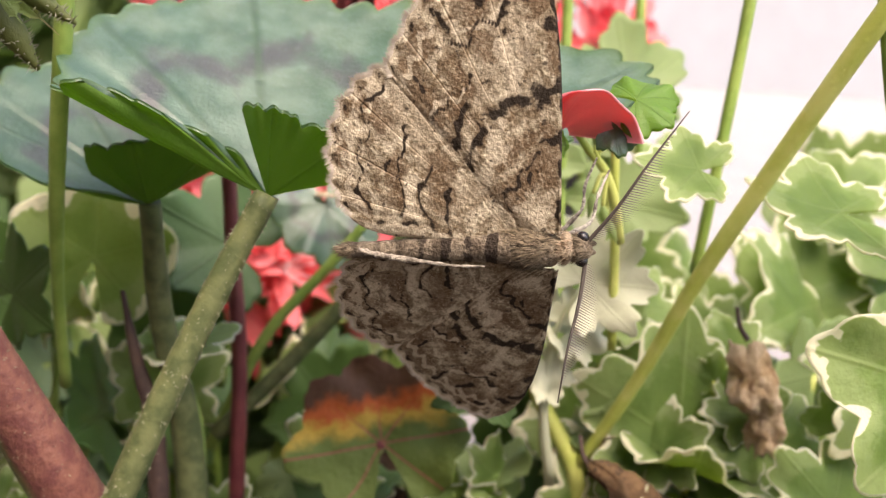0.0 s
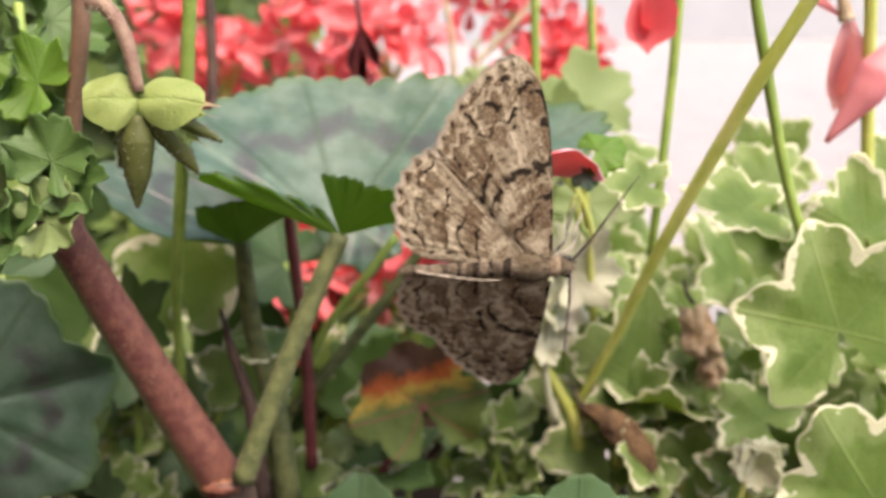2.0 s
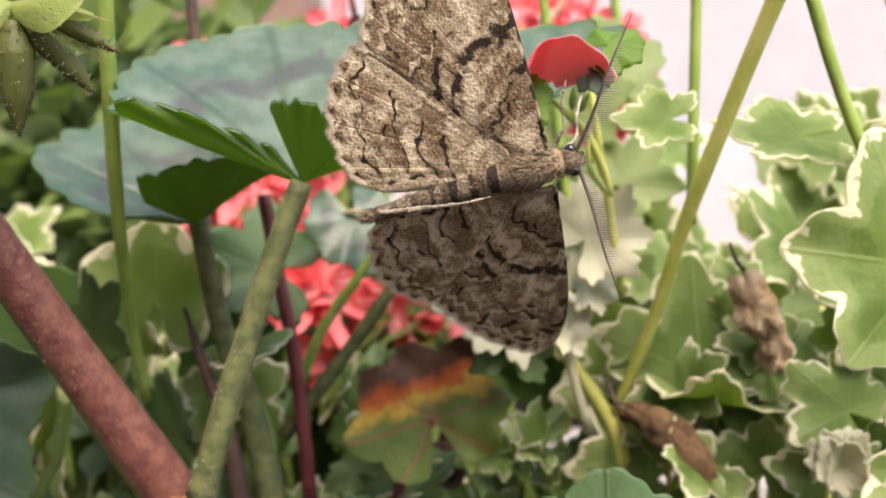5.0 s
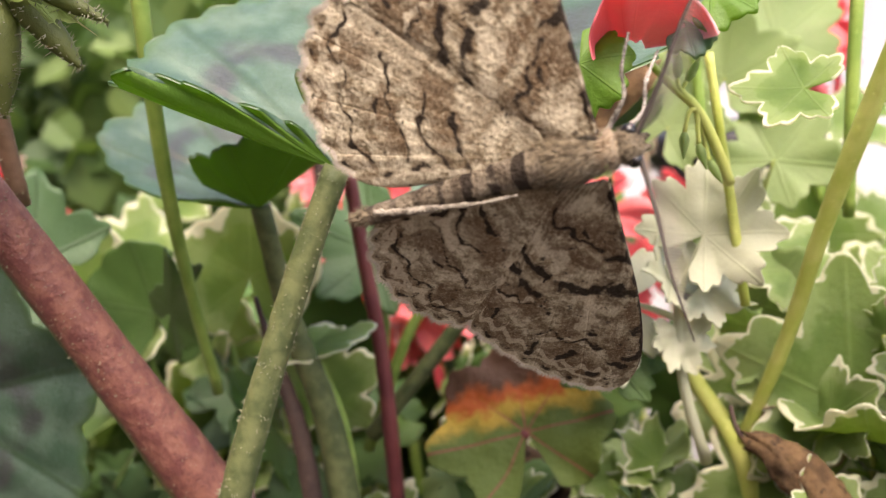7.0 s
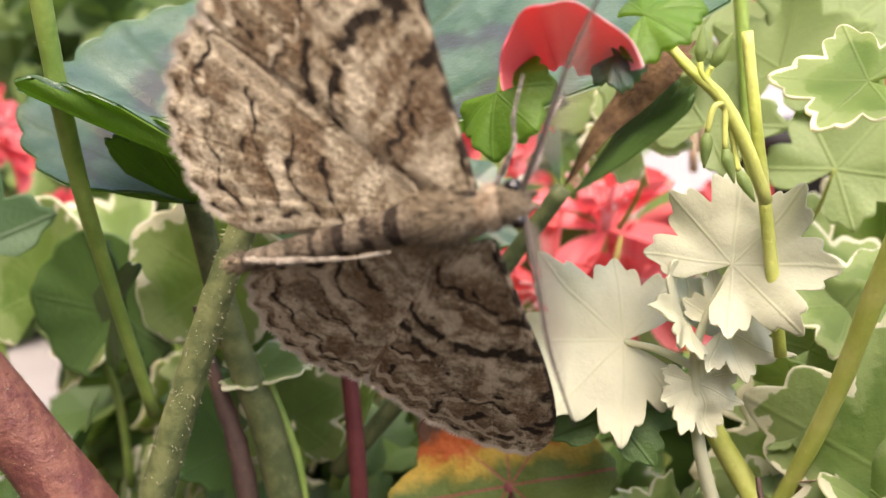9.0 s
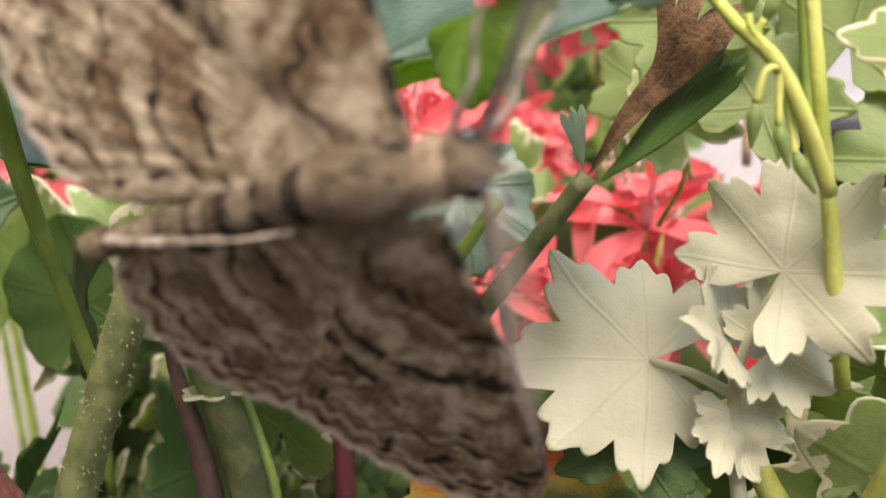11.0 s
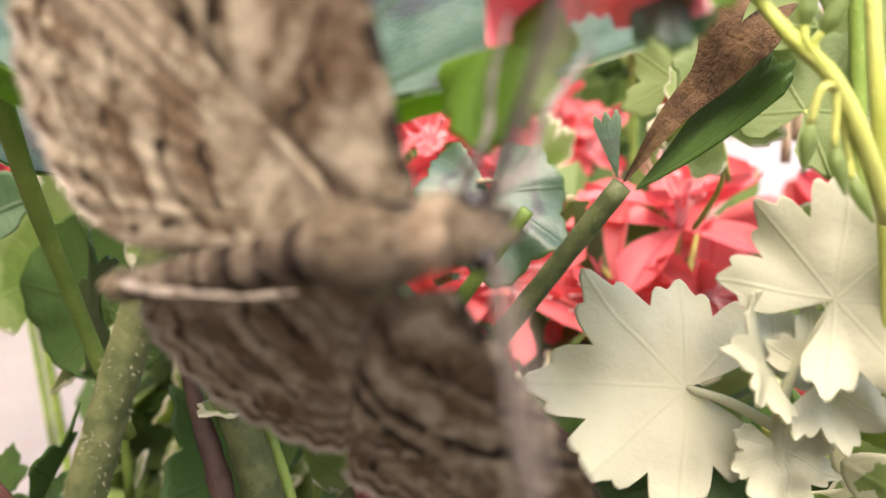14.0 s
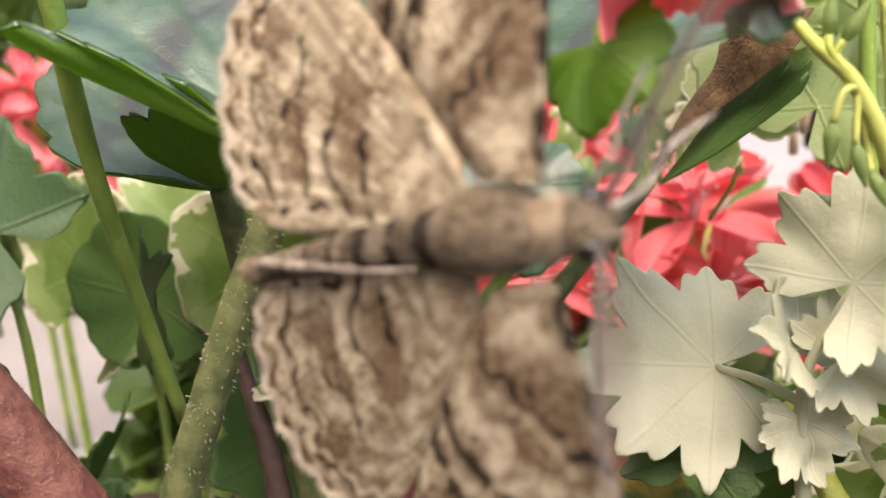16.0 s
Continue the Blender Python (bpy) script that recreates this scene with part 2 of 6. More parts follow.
def fur_material(name, a, b, band=0.0):
    k = Mat(name, 0.95, 0.1)
    c = k.mix(k.step(k.noise(7.0, 6, 0.75), 0.35, 0.65), a, b)
    if band:
        sep = k.node("ShaderNodeSeparateXYZ")
        k.link(k.coord.outputs["Object"], sep.inputs[0])
        w = k.math("SINE", k.math("MULTIPLY", sep.outputs["X"], TAU * band / U))
        w = k.math("ADD", w, k.math("MULTIPLY", k.math("SUBTRACT", k.noise(4.5, 4, 0.65), 0.5), 5.0))
        c = k.mix(k.math("MULTIPLY", k.step(w, 0.2, 0.8), k.step(sep.outputs["X"], -1.3 * U, -0.95 * U, 0.45, 0.9)), c, (0.025, 0.018, 0.014))
    k.color(c)
    k.bump(k.noise(40, 4), 1.0, 0.05)
    return k.m


ZONAL = zonal_leaf_material()
VARIEGATED = variegated_leaf_material()
UNDER = simple_leaf_material("green_leaf", (0.046, 0.102, 0.024), (0.10, 0.185, 0.045), (0.15, 0.27, 0.04), 0.5, (0.06, 0.10, 0.03))
DARKLEAF = simple_leaf_material("dark_leaf", (0.045, 0.10, 0.035), (0.09, 0.17, 0.07), (0.10, 0.2, 0.03), 0.5, (0.03, 0.06, 0.02))
LOBE = simple_leaf_material("lobe_leaf", (0.075, 0.165, 0.025), (0.15, 0.26, 0.04), (0.42, 0.66, 0.06), 0.5, (0.09, 0.16, 0.03), thin=0.45)
LIME = simple_leaf_material("lime_leaf", (0.16, 0.24, 0.085), (0.30, 0.37, 0.17), (0.48, 0.60, 0.22), 0.5, (0.22, 0.3, 0.10), thin=0.45)
CREAM = simple_leaf_material("cream_leaf", (0.52, 0.525, 0.375), (0.66, 0.66, 0.52), (0.66, 0.68, 0.42), 0.6, (0.56, 0.58, 0.40), 3.0, 0.3)
SEPAL = sepal_material()
POD = simple_leaf_material("bud_green", (0.050, 0.072, 0.018), (0.10, 0.125, 0.032), (0.16, 0.22, 0.03), 0.5, (0.13, 0.14, 0.04))
GREENSTEM = stem_material("green_stem", (0.17, 0.27, 0.05), (0.26, 0.36, 0.08))
LIMESTEM = stem_material("lime_stem", (0.40, 0.46, 0.09), (0.52, 0.55, 0.16))
PETIOLE = stem_material("hairy_petiole", (0.065, 0.085, 0.03), (0.135, 0.15, 0.06), 0.6, 5.0)
PINKSTEM = pink_stem_material()
MAROON = stem_material("maroon_stem", (0.14, 0.03, 0.035), (0.20, 0.05, 0.05))
DARKSTEM = stem_material("dark_stem", (0.05, 0.03, 0.025), (0.10, 0.06, 0.045), 0.7)
STRAW = stem_material("straw_stem", (0.35, 0.26, 0.16), (0.50, 0.40, 0.28), 0.8)
RED = petal_material("red_petal", (0.76, 0.085, 0.10), (0.88, 0.19, 0.20), (0.62, 0.04, 0.08), vary=0.36)
FALLENRED = petal_material("fallen_red_petal", (0.88, 0.14, 0.17), (0.94, 0.30, 0.32), (0.80, 0.09, 0.13), vary=0.0, fold=0.9)
PINK = petal_material("pink_petal", (0.80, 0.30, 0.30), (0.86, 0.56, 0.50), (0.72, 0.16, 0.22))
PALEPINK = petal_material("pale_petal", (0.85, 0.45, 0.48), (0.92, 0.70, 0.70), (0.75, 0.25, 0.32))
DRY = dry_leaf_material("dry_leaf", (0.42, 0.27, 0.14), (0.74, 0.60, 0.44), (0.22, 0.12, 0.06))
DRYDARK = dry_leaf_material("dark_dry_leaf", (0.05, 0.03, 0.022), (0.13, 0.08, 0.05), (0.02, 0.014, 0.012))
DRYMID = dry_leaf_material("withered_leaf", (0.07, 0.042, 0.025), (0.24, 0.145, 0.075), (0.025, 0.016, 0.012))
FORE = wing_material("forewing_scales", 0.92)
HIND = wing_material("hindwing_scales", 0.98)
FUR = fur_material("thorax_fur", (0.065, 0.048, 0.032), (0.33, 0.27, 0.195))
ABDO = fur_material("abdomen_fur", (0.08, 0.06, 0.042), (0.27, 0.22, 0.16), 6.5)
COLLAR = fur_material("collar_fur", (0.20, 0.15, 0.10), (0.40, 0.32, 0.23))
EYE = plain_material("compound_eye", (0.006, 0.005, 0.004), (0.012, 0.009, 0.008), 0.25, 20, 0.1, 0.6)
ANTENNA = plain_material("antenna", (0.045, 0.035, 0.03), (0.10, 0.08, 0.065), 0.7, 20, 0.2)
BARB = plain_material("antenna_barb", (0.12, 0.10, 0.085), (0.20, 0.165, 0.14), 0.7, 20, 0.1)

HAIRPALE = plain_material("wing_fringe", (0.34, 0.28, 0.21), (0.60, 0.53, 0.43), 0.9, 12, 0.0)


# ---- mesh builders ----
def mesh_of(name, verts, faces, attrs=None, smooth=True):
    me = bpy.data.meshes.new(name)
    me.from_pydata([tuple(float(c) * U for c in v) for v in verts], [], [tuple(map(int, f)) for f in faces])
    for key, values in (attrs or {}).items():
        me.attributes.new(key, "FLOAT", "POINT").data.foreach_set("value", np.asarray(values, np.float32))
    if smooth:
        me.polygons.foreach_set("use_smooth", np.ones(len(me.polygons), bool))
    me.update()
    return me


def part(name, me, material, parent=None, label="", m=None, thick=0.0):
    ob = new(name, me)
    if not me.materials:
        me.materials.append(material)
    ob.parent = parent
    if m is not None:
        ob.matrix_basis = m
    if thick:
        so = ob.modifiers.new("thickness", "SOLIDIFY")
        so.thickness, so.offset = thick * U, 0
    return tagged(ob, label)


def thing(name, label, category, at=(0, 0, 0), group="", kind=""):
    ob = new(name)
    ob.empty_display_size = 0.01
    ob.matrix_basis = Matrix.Translation(Vector(at) * U)
    return tagged(ob, label, category, group, kind)


def basis(at, mid, normal):
    """The pose of a leaf: its stalk end, the way its midrib runs, the way its upper face looks."""
    y = Vector(mid).normalized()
    z = Vector(normal)
    z = (z - y * z.dot(y)).normalized()
    x = y.cross(z)
    return Matrix.Translation(Vector(at) * U) @ Matrix((x, y, z)).transposed().to_4x4()


def curve_points(pts, n):
    p = [Vector(q) for q in pts]
    p = [2 * p[0] - p[1]] + p + [2 * p[-1] - p[-2]]
    out = []
    segs = len(p) - 3
    for i in range(n + 1):
        s = i / n * segs
        k = min(int(s), segs - 1)
        t = s - k
        a, b, c, d = p[k : k + 4]
        out.append(0.5 * (2 * b + (c - a) * t + (2 * a - 5 * b + 4 * c - d) * t * t + (3 * b - a - 3 * c + d) * t**3))
    return out


def tube(name, pts, radii, n=16, sides=10, lump=0.0, seed=0):
    """A tapered stem along a smooth line, closed at both ends."""
    line = curve_points(pts, n)
    rng = np.random.default_rng(seed)
    verts, faces = [], []
    side = None
    for i, p in enumerate(line):
        way = (line[min(i + 1, n)] - line[max(i - 1, 0)]).normalized()
        if side is None:
            side = way.orthogonal().normalized()
        side = (side - way * side.dot(way)).normalized()
        up = way.cross(side)
        r = float(np.interp(i / n, np.linspace(0, 1, len(radii)), radii)) * (1 + lump * rng.uniform(-1, 1))
        for j in range(sides):
            a = TAU * j / sides
            verts.append(p + (side * math.cos(a) + up * math.sin(a)) * r)
    for i in range(n):
        for j in range(sides):
            faces.append((i * sides + j, i * sides + (j + 1) % sides, (i + 1) * sides + (j + 1) % sides, (i + 1) * sides + j))
    faces.append(tuple(range(sides))[::-1])
    faces.append(tuple(n * sides + j for j in range(sides)))
    return mesh_of(name, verts, faces)


def leaf(name, size, lobes=7, depth=0.12, teeth=4, tooth=0.03, gap=0.35, cup=0.0, wave=0.0, waves=5, fold=0.0, droop=0.0, seed=1, nr=12, ns=112, back=0.8, crumple=0.0, upper=None, under=None, cone=0.0, skew=0.0, point=0.7, ridge=0.05):
    """A round palmate leaf: stalk at the origin, midrib along y, upper face along z, scalloped lobes and a gap at the stalk."""
    rng = np.random.default_rng(seed)
    ph = rng.uniform(0, TAU, 6)
    verts, rad, ang, vein = [], [], [], []
    for i in range(nr + 1):
        q = (i / nr) ** 0.8
        for j in range(ns + 1):
            s = j / ns
            th = (s - 0.5) * 2 * (math.pi - gap)
            turn = s * lobes
            lobe = 0.5 - 0.5 * math.cos(TAU * turn)
            scal = 0.5 - 0.5 * math.cos(TAU * turn * teeth)
            edge = (1 - depth + depth * lobe**point) * (1 - tooth + tooth * scal**0.6)
            edge *= back + (1 - back) * (0.5 + 0.5 * math.cos(th))
            edge *= 1 + 0.05 * math.sin(2 * th + ph[0]) + 0.03 * math.sin(5 * th + ph[1])
            edge *= 1 + skew * math.sin(th) * math.cos(th / 2) ** 0.8
            r = size * (q * (1 - q) * 0.9 + q * q * edge)
            x, y = r * math.sin(th), r * math.cos(th)
            rr = r / size
            z = size * (cup * rr * rr + wave * rr**2.2 * math.sin(waves * th + ph[2]) + 0.3 * wave * rr**3 * math.sin(2.3 * waves * th + ph[3]))
            z += size * cone * max(rr, 1e-6) ** 0.75
            z += size * fold * abs(math.sin(th)) * rr - size * droop * max(0, math.cos(th)) * rr * rr
            off = abs(turn - math.floor(turn) - 0.5)
            z += size * ridge * rr * (0.5 - math.exp(-((off * 6) ** 2)))
            if crumple:
                z += size * crumple * noise.noise((x * 2.2 / size + seed, y * 2.2 / size, 0)) * rr
                x += size * crumple * 0.6 * noise.noise((x * 1.8 / size, y * 1.8 / size + seed, 5)) * rr
            verts.append((x, y, z))
            rad.append(q)
            ang.append(s)
            side = abs(((q * 9 - off * 5) % 1.0) - 0.5) * 0.28 + 0.03
            vein.append(min(off * q, side if q > 0.25 and off < 0.42 else 1))
    faces = []
    w = ns + 1
    total = len(verts)
    verts += [(x, y, z - 0.022) for x, y, z in verts]
    for i in range(nr):
        for j in range(ns):
            f = (i * w + j, (i + 1) * w + j, (i + 1) * w + j + 1, i * w + j + 1)
            faces.append(f)
            faces.append(tuple(total + k for k in f[::-1]))
    for j in range(ns):
        faces.append((nr * w + j, total + nr * w + j, total + nr * w + j + 1, nr * w + j + 1))
    me = mesh_of(name, verts, faces, {"rad": rad * 2, "ang": ang * 2, "vein": vein * 2})
    if under:
        me.materials.append(upper)
        me.materials.append(under)
        slots = [0] * len(faces)
        slots[1 : 2 * nr * ns : 2] = [1] * (nr * ns)
        me.polygons.foreach_set("material_index", slots)
    return me


def petal(name, length, width, cup=0.25, curl=0.2, notch=0.05, seed=1, n=8, m=10, base=0.12):
    """A wedge-shaped petal along y from its claw, cupped across and curled at its end."""
    rng = np.random.default_rng(seed)
    ph = rng.uniform(0, TAU, 3)
    verts, rad, ang, vein = [], [], [], []
    for i in range(n + 1):
        q = i / n
        w = width * (base + (1 - base) * math.sin(math.pi * min(1, q * 0.62 + 0.02)) ** 1.2) * (1 if q < 0.8 else math.sqrt(max(0.02, 1 - ((q - 0.8) / 0.205) ** 2 * 0.9)))
        for j in range(m + 1):
            s = j / m * 2 - 1
            x = w * s * 0.5
            y = length * (q - notch * (1 - abs(s)) * q**6)
            z = length * (cup * (s * s - 0.5) * q * (w / width) - curl * q * q + 0.035 * math.sin(5 * s + ph[0]) * q * q)
            verts.append((x, y, z))
            rad.append(q)
            ang.append(s * 0.5 + 0.5)
            vein.append(abs(((s * 3.5 + 0.5) % 1.0) - 0.5) * (0.3 + 0.7 * q))
    faces = [(i * (m + 1) + j, i * (m + 1) + j + 1, (i + 1) * (m + 1) + j + 1, (i + 1) * (m + 1) + j) for i in range(n) for j in range(m)]
    return mesh_of(name, verts, faces, {"rad": rad, "ang": ang, "vein": vein})


def blob(name, size, n=10, m=14, rough=0.0, seed=0, power=1.0):
    """An egg-like body along x with a lumpy skin; size gives its half axes."""
    verts, faces = [], []
    for i in range(n + 1):
        a = math.pi * i / n
        for j in range(m):
            b = TAU * j / m
            d = Vector((-math.cos(a), math.sin(a) ** power * math.cos(b), math.sin(a) ** power * math.sin(b)))
            k = 1 + rough * noise.noise(d * 4 + Vector((seed, seed, 0)))
            verts.append((d.x * size[0] * k, d.y * size[1] * k, d.z * size[2] * k))
    for i in range(n):
        for j in range(m):
            faces.append((i * m + j, i * m + (j + 1) % m, (i + 1) * m + (j + 1) % m, (i + 1) * m + j))
    return mesh_of(name, verts, faces)


def hairs(name, pts, radii, count, length, seed=3):
    """Fine bristles standing off a stem."""
    line = curve_points(pts, 40)
    rng = np.random.default_rng(seed)
    verts, faces = [], []
    for _ in range(count):
        s = rng.uniform(0, 1)
        i = min(int(s * 40), 39)
        p = line[i].lerp(line[i + 1], s * 40 - i)
        way = (line[i + 1] - line[i]).normalized()
        v = Vector(rng.normal(size=3))
        d = (v - way * v.dot(way)).normalized()
        r = float(np.interp(s, np.linspace(0, 1, len(radii)), radii))
        a = p + d * r * 0.97
        t = a + (d + Vector(rng.normal(size=3)) * 0.25) * length * rng.uniform(0.5, 1.2)
        k = way.cross(d) * 0.005
        b = len(verts)
        verts += [a - k, a + k, a + way * 0.008, t]
        faces += [(b, b + 1, b + 3), (b + 1, b + 2, b + 3), (b + 2, b, b + 3)]
    return mesh_of(name, verts, faces, smooth=False)


# ---- setting: paving, soil, walls, unseen light blockers ----
def slab(name, lo, hi, material, label, kind="structure", category="", step=0.0, seed=0):
    """A block with a gently uneven top."""
    nx, ny = (40, 40) if step else (1, 1)
    verts, faces = [], []
    for i in range(nx + 1):
        for j in range(ny + 1):
            x, y = lo[0] + (hi[0] - lo[0]) * i / nx, lo[1] + (hi[1] - lo[1]) * j / ny
            verts.append((x, y, hi[2] + step * noise.fractal((x * 0.35 + seed, y * 0.35, 0.3), 0.8, 2.0, 5)))
    for i in range(nx):
        for j in range(ny):
            a = i * (ny + 1) + j
            faces.append((a, a + ny + 1, a + ny + 2, a + 1))
    b = len(verts)
    verts += [(lo[0], lo[1], lo[2]), (hi[0], lo[1], lo[2]), (hi[0], hi[1], lo[2]), (lo[0], hi[1], lo[2])]
    rim = [[i * (ny + 1) for i in range(nx + 1)], [nx * (ny + 1) + j for j in range(ny + 1)], [i * (ny + 1) + ny for i in range(nx, -1, -1)], [j for j in range(ny, -1, -1)]]
    for k, r in enumerate(rim):
        faces.append((b + k, b + (k + 1) % 4, *r[::-1]))
    faces.append((b + 3, b + 2, b + 1, b))
    ob = part(name, mesh_of(name, verts, faces, smooth=False), material)
    return tagged(ob, label, category, "", kind)


def paving_material():
    k = Mat("paving", 0.85, 0.2)
    c = k.mix(k.noise(0.25, 5), (0.255, 0.245, 0.235), (0.385, 0.37, 0.36))
    c = k.mix(k.step(k.noise(1.8, 6, 0.75), 0.52, 0.62), c, (0.34, 0.28, 0.27))
    c = k.mix(k.step(k.noise(6.0, 4, 0.7), 0.60, 0.70), c, (0.20, 0.18, 0.18))
    k.color(c)
    k.bump(k.noise(3.0, 6, 0.7), 0.8, 0.2)
    return k.m


PAVING = paving_material()
SOIL = plain_material("soil", (0.02, 0.015, 0.011), (0.06, 0.042, 0.03), 0.95, 1.5, 1.0)
WALL = plain_material("render_wall", (0.30, 0.30, 0.31), (0.38, 0.38, 0.39), 0.9, 0.1, 0.3)
BRICKISH = plain_material("brown_wall", (0.16, 0.10, 0.08), (0.26, 0.17, 0.13), 0.9, 0.3, 0.4)
POT = plain_material("black_plastic", (0.008, 0.008, 0.009), (0.016, 0.016, 0.018), 0.45, 3.0, 0.1, 0.5)

part("ground", mesh_of("ground", [(-9000, -9000, -9.5), (9000, -9000, -9.5), (9000, 9000, -9.5), (-9000, 9000, -9.5)], [(0, 1, 2, 3)], smooth=False), PAVING)
tagged(bpy.data.objects["ground"], "pale worn concrete paving", "paving", "", "structure")
# runs on unseen below and behind the camera to cut bounce off the paving
slab("soil_bed", (-30, -45, -9.4), (16, 8, -6.6), SOIL, "dark damp potting soil under the plants", "structure", "soil", 0.8)
# added tall slab out of view, cuts the sky light from the left
slab("sky_block_side", (-48, -90, -9.4), (-42, 26, 260), BRICKISH, "unseen brown slab added to block sky light from the left", "structure", "wall")
slab("wall_brown", (-400, 90, -9.4), (-22, 100, 42), BRICKISH, "brown brick wall behind the bed", "structure", "wall")
# added slab behind the camera, never seen; darkens faces turned to the camera
slab("sky_block_back", (-48, -96, -9.4), (70, -90, 60), WALL, "unseen grey slab added to block sky light from behind the camera", "structure", "wall")
slab("wall_house", (-500, 330, -9.4), (500, 350, 110), WALL, "unseen grey slab added to block sky light from behind the camera beyond the paving", "structure", "wall")


# ---- the moth ----
REACH = 0.87


def wing(name, root, rim, marks, side, span, nr=96, ns=150, scallop=0.03, scallops=9, bulge=0.08):
    """A wing fanned out from its root to a smooth rim; span gives the scalloped stretch of the rim. marks lay out the pattern: its kind, a line and a half width."""
    edge = [Vector((x, y * REACH, 0)) for x, y, _ in curve_points([(x, y, 0) for x, y in rim], ns)]
    centre = Vector((root[0], root[1], 0))
    verts, vein = [], []
    for i in range(nr + 1):
        q = i / nr
        for j in range(ns + 1):
            s = j / ns
            k = (s - span[0]) / (span[1] - span[0])
            dip = scallop * (0.5 + 0.5 * math.cos(TAU * scallops * k)) * q**4 if 0 < k < 1 else 0.0
            p = centre + (edge[j] - centre) * q * (1 - dip)
            z = root[2] + bulge * q * (1 - q) + (0.004 * math.sin(TAU * scallops * k) * q if 0 < k < 1 else 0.0) - 0.04 * s * q
            verts.append((p.x, p.y, z))
            vein.append(abs((k * scallops + 0.5) % 1.0 - 0.5) * 0.45 * q + 0.002 + 0.05 * (1 - q) ** 2 if 0 < k < 1 else 0.2)
    flat = np.array([(x, y) for x, y, _ in verts])
    sway = np.array([(noise.noise((x * 5, y * 5, 1)), noise.noise((x * 5, y * 5, 7))) for x, y in flat]) * 0.07
    fine = np.array([(noise.noise((x * 15, y * 15, 3)), noise.noise((x * 15, y * 15, 9))) for x, y in flat]) * 0.035
    at = flat + sway + fine
    layers = {key: np.zeros(len(at)) for key in ("brown", "pale", "black")}
    for kind, line, half in marks:
        best = np.full(len(at), 9.0)
        pts = np.array([tuple(p)[:2] for p in curve_points([(x, y * REACH, 0) for x, y in (line if len(line) > 1 else line * 2)], 4 * len(line))])
        for a, b in zip(pts[:-1], pts[1:]):
            d = b - a
            t = np.clip(((at - a) @ d) / max(d @ d, 1e-9), 0, 1)
            best = np.minimum(best, np.linalg.norm(at - a - t[:, None] * d, axis=1))
        layers[kind] = np.maximum(layers[kind], np.clip(1.25 - 0.75 * best / half, 0, 1))
    w, total = ns + 1, len(verts)
    for j in range(w):
        k = (j / ns - span[0]) / (span[1] - span[0])
        if 0 < k < 1:
            arch = 0.5 - 0.5 * math.cos(TAU * scallops * k)
            for i in range(int(nr * 0.86), nr + 1):
                q = i / nr + 0.028 * (1 - arch)
                layers["black"][i * w + j] = max(layers["black"][i * w + j], 1.15 * max(0, arch - 0.30) * max(0, 1 - abs(q - 0.966) / 0.020))
                layers["pale"][i * w + j] = max(layers["pale"][i * w + j], max(0, 1.3 - abs(q - 0.912) / 0.026), 1.1 * max(0, (q - 0.975) / 0.025))
    verts = [(x, y * side, z) for x, y, z in verts]
    verts += [(x, y, z - 0.016) for x, y, z in verts]
    faces = []
    for i in range(nr):
        for j in range(ns):
            f = (i * w + j, (i + 1) * w + j, (i + 1) * w + j + 1, i * w + j + 1)
            f = f if side < 0 else f[::-1]
            faces += [f, tuple(total + k for k in f[::-1])]
    for j in range(ns):
        faces.append((nr * w + j, nr * w + j + 1, total + nr * w + j + 1, total + nr * w + j))
    for i in range(nr):
        faces.append((i * w, (i + 1) * w, total + (i + 1) * w, total + i * w))
    return mesh_of(name, verts, faces, {"vein": vein * 2, "rad": np.repeat(np.arange(2 * nr + 2) % (nr + 1), ns + 1) / nr, **{key: np.tile(v, 2) for key, v in layers.items()}})


def fringe(name, me, nr, ns, seed, span):
    """Short pale hairs along the outer edge of a wing."""
    r2 = np.random.default_rng(seed)
    w = ns + 1
    edge = [me.vertices[nr * w + j].co / U for j in range(w)]
    verts, faces = [], []
    for _ in range(1300):
        s = r2.uniform(span[0] * ns, span[1] * ns - 0.01)
        j = int(s)
        p = edge[j].lerp(edge[j + 1], s - j)
        along = (edge[j + 1] - edge[j]).normalized()
        out = along.cross(Vector((0, 0, 1)))
        if out.dot(p - Vector((-0.3, 0, 0))) < 0:
            out = -out
        tip = p + out * r2.uniform(0.015, 0.045) + along * r2.normal() * 0.010 + Vector((0, 0, r2.normal() * 0.01))
        b = len(verts)
        verts += [p - along * 0.003 - out * 0.01, p + along * 0.003 - out * 0.01, tip]
        faces.append((b, b + 1, b + 2))
    return mesh_of(name, verts, faces, smooth=False)


FOREWING = [(-0.13, 0.14), (-0.15, 0.60), (-0.18, 1.25), (-0.24, 1.76), (-0.33, 2.10), (-0.46, 2.31), (-0.60, 2.35), (-0.76, 2.25), (-0.95, 2.04), (-1.10, 1.80), (-1.21, 1.54), (-1.27, 1.32), (-1.05, 0.98), (-0.70, 0.48), (-0.40, 0.14)]
HINDWING = [(-0.45, 0.30), (-0.80, 0.90), (-1.10, 1.26), (-1.27, 1.34), (-1.41, 1.29), (-1.54, 1.15), (-1.63, 0.96), (-1.67, 0.73), (-1.65, 0.49), (-1.59, 0.30), (-1.46, 0.13), (-1.22, 0.05), (-0.80, 0.03), (-0.45, 0.02)]
FORE_SPAN, HIND_SPAN = (0.40, 0.80), (0.17, 0.73)
